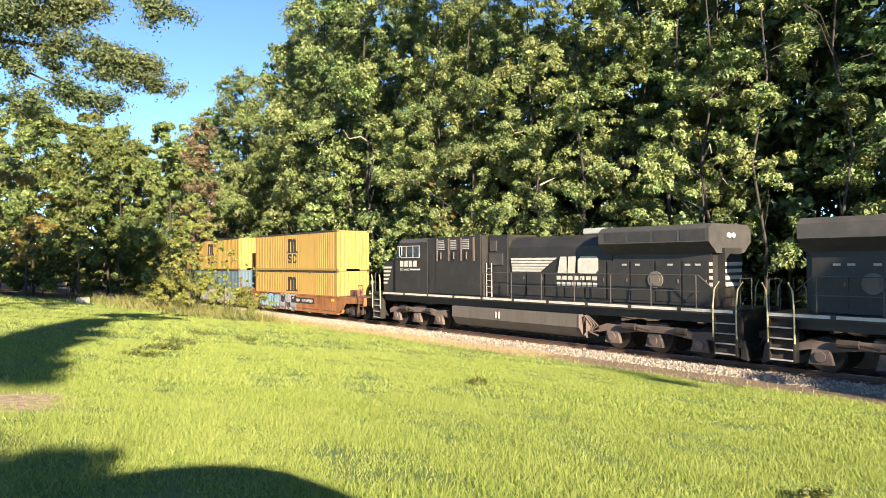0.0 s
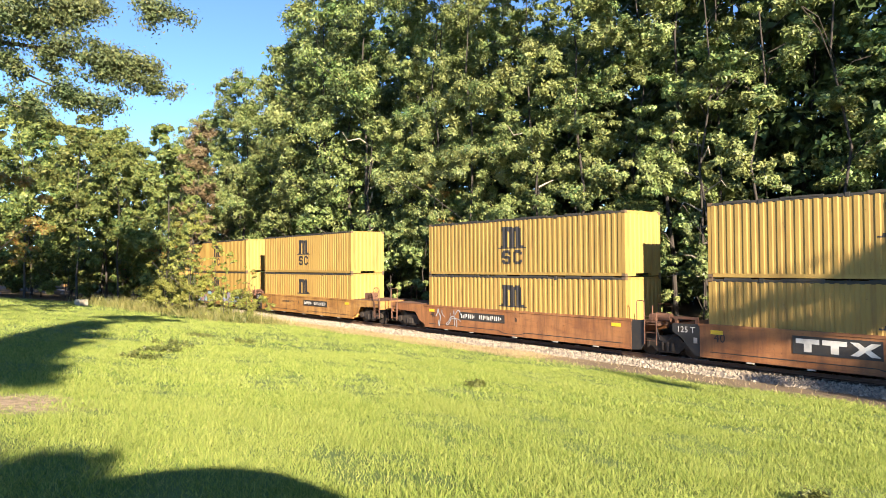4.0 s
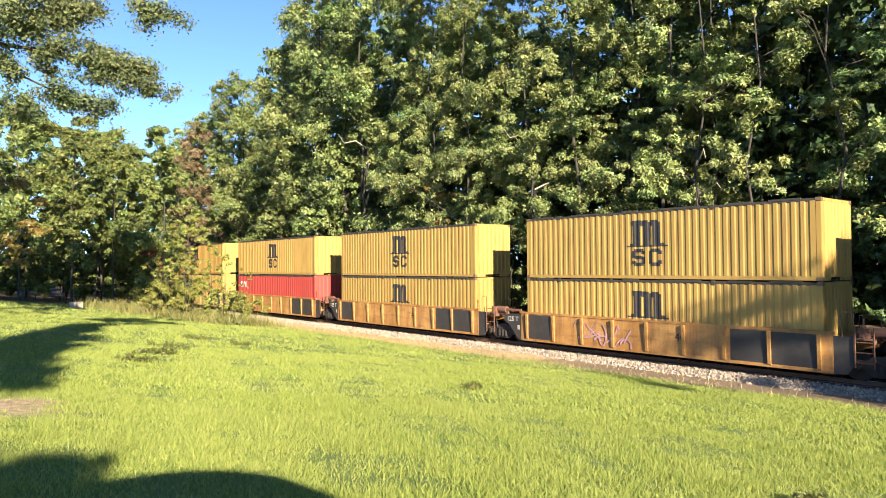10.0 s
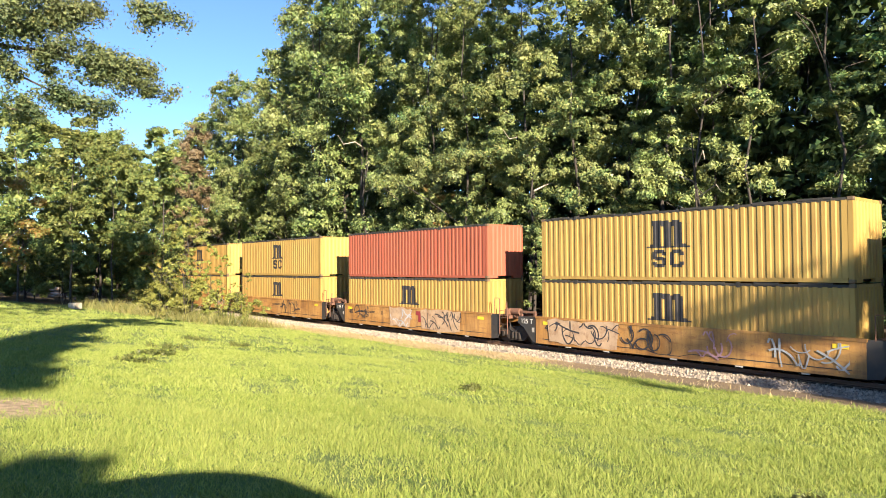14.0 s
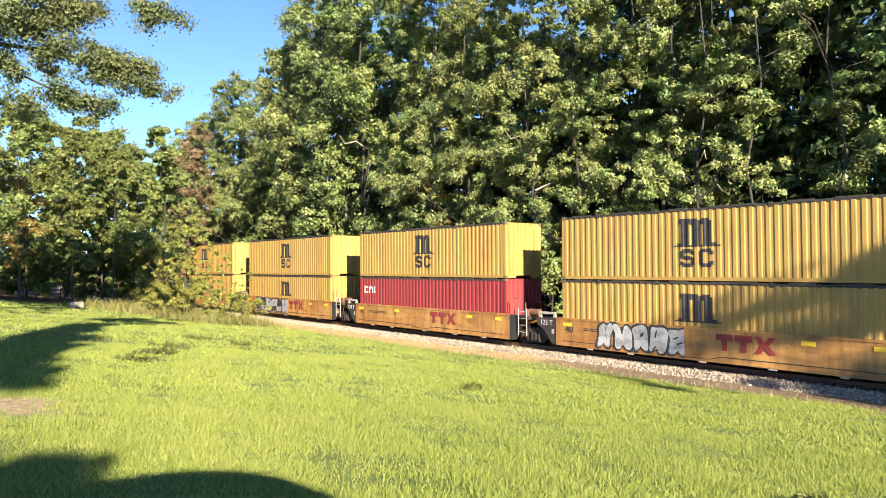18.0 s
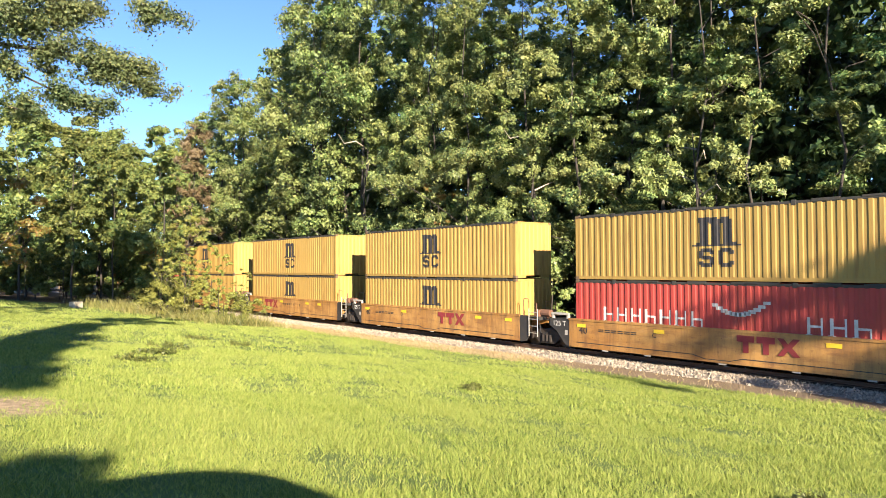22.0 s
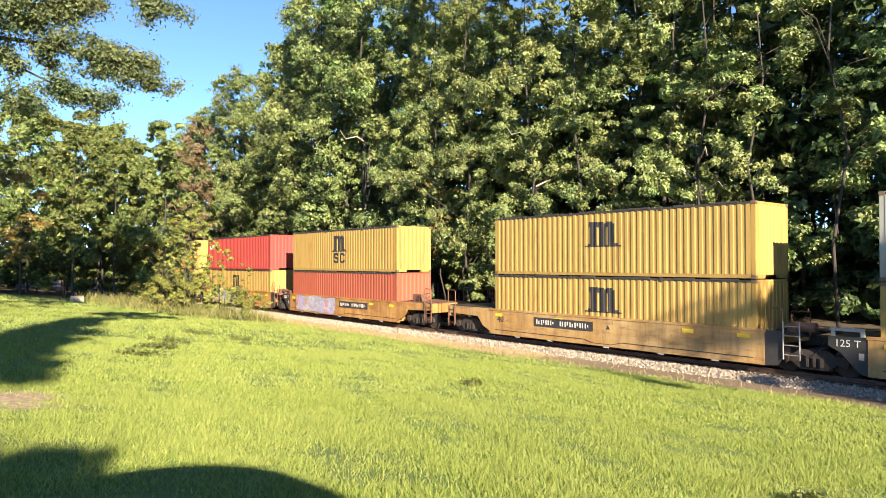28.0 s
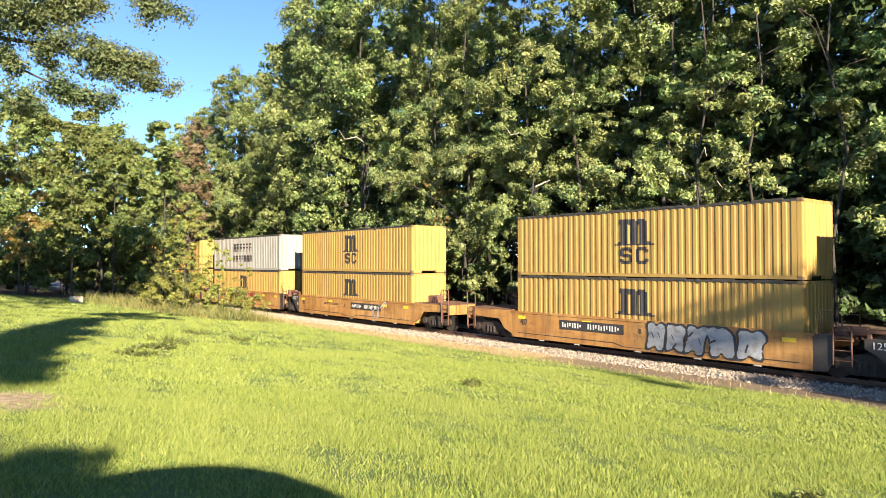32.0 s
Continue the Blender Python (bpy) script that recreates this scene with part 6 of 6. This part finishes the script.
def locomotive(label):
    """A six-axle road engine, its cab towards -x; origin under its middle at the rail head."""
    ob = thing("locomotive", label, "locomotive", "locomotives of the train")
    P = lambda name, items, mat, label="", m=None, up=None: part(name, items, mat, up or ob, label, m)
    # frame and walkway
    P("frame", [block(-11.3, 10.2, -1.2, 1.2, 1.3, 1.62, 0.02), block(-11.45, -11.3, -1.4, 1.4, 0.55, 1.72, 0.03), block(10.2, 10.35, -1.4, 1.4, 0.55, 1.72, 0.03)], NS_BLACK)
    deck = P("walkway", [block(-11.4, 10.3, -1.5, 1.5, 1.62, 1.80)], NS_BLACK)
    for y, r in ((-1.503, 0), (1.503, 180)):
        for i in range(10):
            a = -10.3 + i * 2.06
            P("edge_stripe", [block(a, a + 1.9, -0.004, 0.0, 1.69, 1.79)], LOCO_WHITE, "white stripe", pose(0, y, 0, 0, 0, r), deck)
    # nose, cab
    nose = P("nose", [prism([(-10.5, 1.7), (-10.5, 3.28), (-10.35, 3.42), (-9.1, 3.72), (-9.1, 1.7)], -1.32, 1.32)], NS_BLACK)
    cab = P("cab", [prism([(-9.15, 1.7), (-9.15, 3.7), (-8.9, 4.35), (-8.75, 4.5), (-6.3, 4.5), (-6.3, 1.7)], -1.48, 1.48)], NS_BLACK, "black wide cab")
    P("cab_roof", [prism([(-9.05, 4.5), (-8.6, 4.72), (-6.3, 4.72), (-6.3, 4.5)], -1.3, 1.3), prism([(-1.48, 4.5), (-1.3, 4.7), (1.3, 4.68), (1.48, 4.5)], -8.8, -6.32, "x")], NS_GREY, up=cab)
    for y, r in ((-1.48, 0), (1.48, 180)):
        s = 1 if y < 0 else -1
        for a, b in ((-8.95, -8.1), (-8.06, -7.5), (-7.46, -6.95)):
            a, b = (a, b) if s > 0 else (-b, -a)
            P("cab_window", [block(a, b, -0.02, 0.0, 3.70, 4.34), block(a + 0.02, b - 0.02, -0.05, -0.02, 3.68, 3.72)], STEEL_WHITE, "pale framed window", pose(0, y, 0, 0, 0, r), cab)
            P("pane", [block(a + 0.04, b - 0.04, -0.03, -0.022, 3.74, 4.30)], DARK_GLASS, "dark glass", pose(0, y, 0, 0, 0, r), cab)
        a = -8.6 if s > 0 else 8.35
        P("mirror", [tube([(a, -0.12, 3.80), (a + 0.12, -0.12, 3.76), (a + 0.22, -0.12, 3.84), (a + 0.22, -0.12, 4.26), (a + 0.12, -0.12, 4.34), (a, -0.12, 4.28), (a, -0.12, 3.80)], 0.03, 6), tube([(a + 0.1, -0.12, 3.76), (a + 0.1, 0.0, 3.66)], 0.02, 6)], STEEL_WHITE, "pale oval mirror frame", pose(0, y, 0, 0, 0, r), cab)
        a = -8.7 if s > 0 else 7.1
        for bar in bars(a, a + 1.6, 3.22, 3.54, 4, 0.25):
            P("number_bar", [bar], LOCO_WHITE, "white number block", pose(0, y - 0.004 * s, 0, 0, 0, r), cab)
        if s > 0:
            P("lettering", words("DC to AC", 0.2, LOGO_WHITE), None, "small white words", pose(a + 0.42, y - 0.006, 3.07, 0, 0, r), cab)
        P("small_print", bars(a + 0.95, a + 1.8, 3.03, 3.11, 6, 0.2), LOGO_WHITE, "", pose(0, y - 0.004 * s, 0, 0, 0, r), cab)
        k = -7.7 if s > 0 else 7.0
        P("cab_hatch", [block(k, k + 0.7, -0.014, 0.0, 2.1, 2.65, 0.004)], NS_BLACK, "", pose(0, y, 0, 0, 0, r), cab)
    for i in range(5):
        z, e = 2.25 + i * 0.215, -10.12 + 0.1 * i
        P("nose_stripe", [prism([(-10.512, z), (e - 0.04, z), (e + 0.04, z + 0.11), (-10.512, z + 0.11)], -1.324, -1.32), block(-10.512, -10.505, -1.25, 1.25, z, z + 0.11)], LOCO_WHITE, "white stripe", up=nose)
    # equipment cab behind, with louvres
    eq = P("equipment_cab", [block(-6.28, -2.2, -1.46, 1.46, 1.82, 4.72, 0.05)], NS_BLACK)
    P("inverter_cabinet", [block(-2.2, -0.85, -1.02, 1.02, 1.82, 4.72, 0.05)], NS_BLACK)
    P("ladder", [tube([(x, -1.2, 1.8), (x, -1.2, 3.4)], 0.025, 6) for x in (-2.1, -1.75)] + [block(-2.1, -1.75, -1.22, -1.18, 2.0 + 0.28 * i, 2.03 + 0.28 * i) for i in range(5)], STEEL_WHITE, "pale ladder")
    for y, r in ((-1.462, 0), (1.462, 180)):
        s = 1 if y < 0 else -1
        for k in range(3):
            a = -5.4 + k * 0.93
            a = a if s > 0 else -a - 0.8
            v = P("vent", [block(a, a + 0.8, -0.02, 0.0, 4.04, 4.62)], CAR_BLACK, "dark louvred vent", pose(0, y, 0, 0, 0, r), eq)
            for j in range(6):
                P("slat", [block(a + 0.05, a + 0.5, -0.045, -0.02, 4.08 + j * 0.085, 4.125 + j * 0.085)], STEEL_WHITE, "", pose(0, y, 0, 0, 0, r), eq)
        for a, b, z0, z1 in ((-6.2, -5.75, 2.3, 3.85), (-5.6, -2.75, 2.3, 3.85)):
            a, b = (a, b) if s > 0 else (-b, -a)
            P("door_panel", [block(a, b, -0.018, 0, z0, z1, 0.006)], NS_BLACK, "", pose(0, y, 0, 0, 0, r), eq)
        for k in (-5.1, -4.1, -3.15):
            k = k if s > 0 else -k
            P("lamp_bracket", [tube([(k, -0.08, 3.95), (k + 0.02, -0.1, 3.6)], 0.035, 6)], TRUCK_DUST, "", pose(0, y, 0, 0, 0, r), eq)
        for a, b, z0, z1 in ((-2.0, -1.55, 3.95, 4.45), (-2.1, -1.15, 3.3, 3.85)):
            a, b = (a, b) if s > 0 else (-b, -a)
            P("hatch", [block(a, b, 0.39, 0.5, z0, z1, 0.01)], NS_GREY, "", pose(0, y, 0, 0, 0, r), eq)
        for k in range(4):
            a = -5.53 + k * 0.93 if s > 0 else 2.6 + k * 0.93
            P("vent_post", [block(a, a + 0.09, -0.05, 0.0, 3.5, 4.64)], TRUCK_DUST, "", pose(0, y, 0, 0, 0, r), eq)
    # engine hood
    hood = P("hood", [prism([(-0.92, 1.8), (-0.92, 4.1), (-0.72, 4.45), (-0.45, 4.58), (0.45, 4.58), (0.72, 4.45), (0.92, 4.1), (0.92, 1.8)], -0.85, 4.9, "x")], NS_BLACK)
    P("exhaust_box", [block(3.1, 4.1, -0.5, 0.5, 4.58, 4.84, 0.04)], plain("pale_exhaust_box", (0.42, 0.42, 0.36), 0.7), "pale box on the roof")
    rear = P("radiator_hood", [block(4.92, 9.15, -0.95, 0.95, 1.82, 4.0, 0.03)], NS_BLACK)
    P("radiator_wing", [prism([(-1.5, 4.12), (-1.5, 4.58), (-1.25, 4.76), (1.25, 4.76), (1.5, 4.58), (1.5, 4.12), (0.97, 3.72), (-0.97, 3.72)], 4.68, 9.32, "x")], NS_GREY, "overhanging radiator section", up=rear)
    P("radiator_grille", [block(5.0 + k * 1.08, 5.98 + k * 1.08, y - 0.012, y, 4.18, 4.54) for k in range(4) for y in (-1.502,)], CAR_BLACK, "", up=rear)
    P("end_cab", [prism([(9.15, 1.82), (9.15, 3.9), (9.42, 3.9), (9.42, 1.82)], -0.6, 0.6)], NS_BLACK, up=rear)
    for i in range(4):
        P("end_stripe", [block(8.95 - i * 0.09, 9.152, -0.957, -0.952, 2.55 + i * 0.24, 2.68 + i * 0.24), block(9.422, 9.428, -0.58, 0.58, 2.55 + i * 0.24, 2.68 + i * 0.24)], LOCO_WHITE, "white stripe", up=rear)
    for y in (-0.16, 0.16):
        P("headlamp", [prism([(y + 0.1 * math.cos(k * 0.6283), 4.35 + 0.1 * math.sin(k * 0.6283)) for k in range(10)], 9.32, 9.37, "x")], LENS, "round lamp", up=rear)
    for y, r in ((-0.93, 0), (0.93, 180)):
        s = 1 if y < 0 else -1
        for k in range(9):
            a = -0.8 + k * 1.1 if s > 0 else -9.1 + k * 1.1
            P("hood_door", [block(a, a + 1.02, -0.025, 0.0, 1.95, 3.0 if k < 4 else 3.45, 0.008)], NS_BLACK, "", pose(0, y - 0.025 * s, 0, 0, 0, r), hood)
            P("latch", [block(a + 0.9, a + 0.94, -0.05, -0.025, 2.65, 2.78)], TRUCK_DUST, "", pose(0, y - 0.025 * s, 0, 0, 0, r), hood)
        a = -0.33 if s > 0 else -4.27
        yy = y - 0.062 * s
        for i in range(5):
            z = 3.52 - i * 0.128
            P("emblem_stripe", [prism([(a - 0.34 + 0.02 * i, z + 0.1), (a + 2.42 - i * 0.2, z + 0.1), (a + 2.28 - i * 0.2, z), (a - 0.34 + 0.02 * i, z)], -0.004, 0)], LOCO_WHITE, "cream stripe", pose(0, yy, 0, 0, 0, r), hood)
        P("emblem", [prism([(a + 2.45, 2.95), (a + 2.95, 2.95), (a + 2.95, 3.66), (a + 2.6, 3.66)], -0.004, 0), prism([(a + 3.0, 2.95), (a + 3.4, 2.95), (a + 3.45, 3.66), (a + 3.05, 3.66)], -0.004, 0), prism([(a + 3.55, 3.0), (a + 3.65, 2.95), (a + 4.45, 2.95), (a + 4.6, 3.1), (a + 4.6, 3.55), (a + 4.5, 3.66), (a + 3.7, 3.66), (a + 3.55, 3.5)], -0.004, 0)], LOCO_WHITE, "white block emblem", pose(0, yy, 0, 0, 0, r), hood)
        P("lettering", bars(a + 2.4, a + 4.6, 2.68, 2.84, 7, 0.25) + bars(a + 2.4, a + 4.6, 2.42, 2.58, 8, 0.25), LOCO_WHITE, "two rows of white letter blocks", pose(0, yy, 0, 0, 0, r), hood)
        k = 6.9 if s > 0 else -7.4
        P("round_cover", [disc(k, 2.75, 0.32, -0.05, 0, 18), disc(k, 2.75, 0.2, -0.07, -0.05, 14)], TANK, "pale round cover", pose(0, y - 0.05 * s, 0, 0, 0, r), rear)
        for q in (5.4, 6.0, 7.4, 8.1, 8.5):
            q = q if s > 0 else -q
            P("label_plate", [block(q, q + 0.22, -0.004, 0, 3.28, 3.35)], STEEL_WHITE, "", pose(0, y - 0.055 * s, 0, 0, 0, r), rear)
    # fuel tank
    tank = [(-1.42, 0.75), (-1.42, 1.28), (1.42, 1.28), (1.42, 0.75), (1.15, 0.38), (0.9, 0.3), (-0.9, 0.3), (-1.15, 0.38)]
    ft = P("fuel_tank", [prism(tank, -4.4, 3.55, "x")], TANK, "dusty grey-brown tank")
    P("tank_end", [prism([(a * 1.01, b) for a, b in tank], 3.55, 3.62, "x")], TRUCK_DUST, up=ft)
    P("fuel_gauge", [block(-1.3, -1.22, -1.44, -1.42, 0.85, 1.15), block(-1.1, -1.02, -1.44, -1.42, 0.85, 1.15)], LOCO_WHITE, up=ft)
    for i in range(3):
        P("pipe", [tube([(3.8, -1.3 + 0.1 * i, 1.25), (4.2 + 0.15 * i, -1.35, 0.9), (4.1, -1.35, 0.6), (4.5, -1.35, 0.5 + 0.2 * i)], 0.035, 6)], TRUCK_DUST, "bent pipe")
    loco_truck(ob, -7.55)
    loco_truck(ob, 6.95)
    # rails, steps, couplers
    for y in (-1.46, 1.46):
        run = P("hand_rail", [tube([(-2.1, y, 2.95), (8.9, y, 2.95), (9.4, y, 2.5)], 0.02, 6), tube([(-2.1, y, 2.38), (8.9, y, 2.38)], 0.015, 6)], NS_GREY, "thin hand rail")
        for k in range(7):
            P("stanchion", [tube([(-2.0 + k * 1.8, y, 1.75), (-2.0 + k * 1.8, y, 2.97)], 0.022, 6)], NS_GREY, "", up=run)
        for x0, x1 in ((-11.33, -10.66), (9.5, 10.2)):
            P("step_well", [block(x0, x1, y + 0.1 if y < 0 else y - 0.35, y + 0.35 if y < 0 else y - 0.1, 0.32, 1.62)], UNDER)
            for x in (x0 - 0.05, x1):
                P("step_side", [block(x, x + 0.05, y - 0.03 if y < 0 else y - 0.3, y + 0.3 if y < 0 else y + 0.03, 0.25, 1.62)], NS_BLACK)
            for i in range(4):
                P("step", [block(x0, x1, y - 0.05, y + 0.08, 0.30 + i * 0.34, 0.335 + i * 0.34)], STEEL_WHITE, "pale edged step")
            for x in (x0 - 0.06, x1 + 0.06):
                P("grab_rail", [tube([(x, y * 1.03, 0.85), (x, y * 1.04, 1.9), (x + (0.05 if x0 > 0 else -0.05), y * 1.02, 2.5), (x + (0.2 if x0 > 0 else -0.2), y * 0.98, 2.75)], 0.028, 6)], RAIL_YELLOW, "pale yellow grab rail")
    for x, e in ((-1, 11.4), (1, 10.3)):
        coupler(ob, x * (e + 0.2), x)
        P("pilot", [prism([(x * (e + 0.02), 0.2), (x * (e + 0.25), 0.15), (x * (e + 0.12), 0.8), (x * (e + 0.02), 0.8)], -1.35, 1.35)], NS_BLACK)
        P("end_rail", [tube([(x * e, -1.3, 1.8), (x * e, -1.3, 2.85), (x * e, -0.5, 2.85), (x * e, -0.5, 1.8)], 0.02, 6), tube([(x * e, 0.5, 1.8), (x * e, 0.5, 2.85), (x * e, 1.3, 2.85), (x * e, 1.3, 1.8)], 0.02, 6)], NS_GREY)
        for y in (-0.5, -0.75):
            P("hose", [tube([(x * e, y, 0.9), (x * (e + 0.25), y, 0.45), (x * (e + 0.42), y + 0.05, 0.75)], 0.03, 6)], UNDER)
    return ob


def make_locos():
    a = locomotive("black diesel locomotive with white stripes and lettering, coupled before the containers")
    mover(a, -21.35)
    b = locomotive("black diesel locomotive leading the train")
    mover(b, 0.2, rz=180)


make_locos()


# ---- what moves ----
RUN = [(0, 0.0), (4, 83.59), (8, 166.71), (12, 249.52), (16, 332.18), (20, 414.83), (24, 497.63), (28, 580.71), (32, 664.21)]


def motions():
    for ob, x, y, z, rz in MOVERS:
        walk(ob, [(t, pose(x + d, y, z, 0, 0, rz)) for t, d in RUN])


motions()
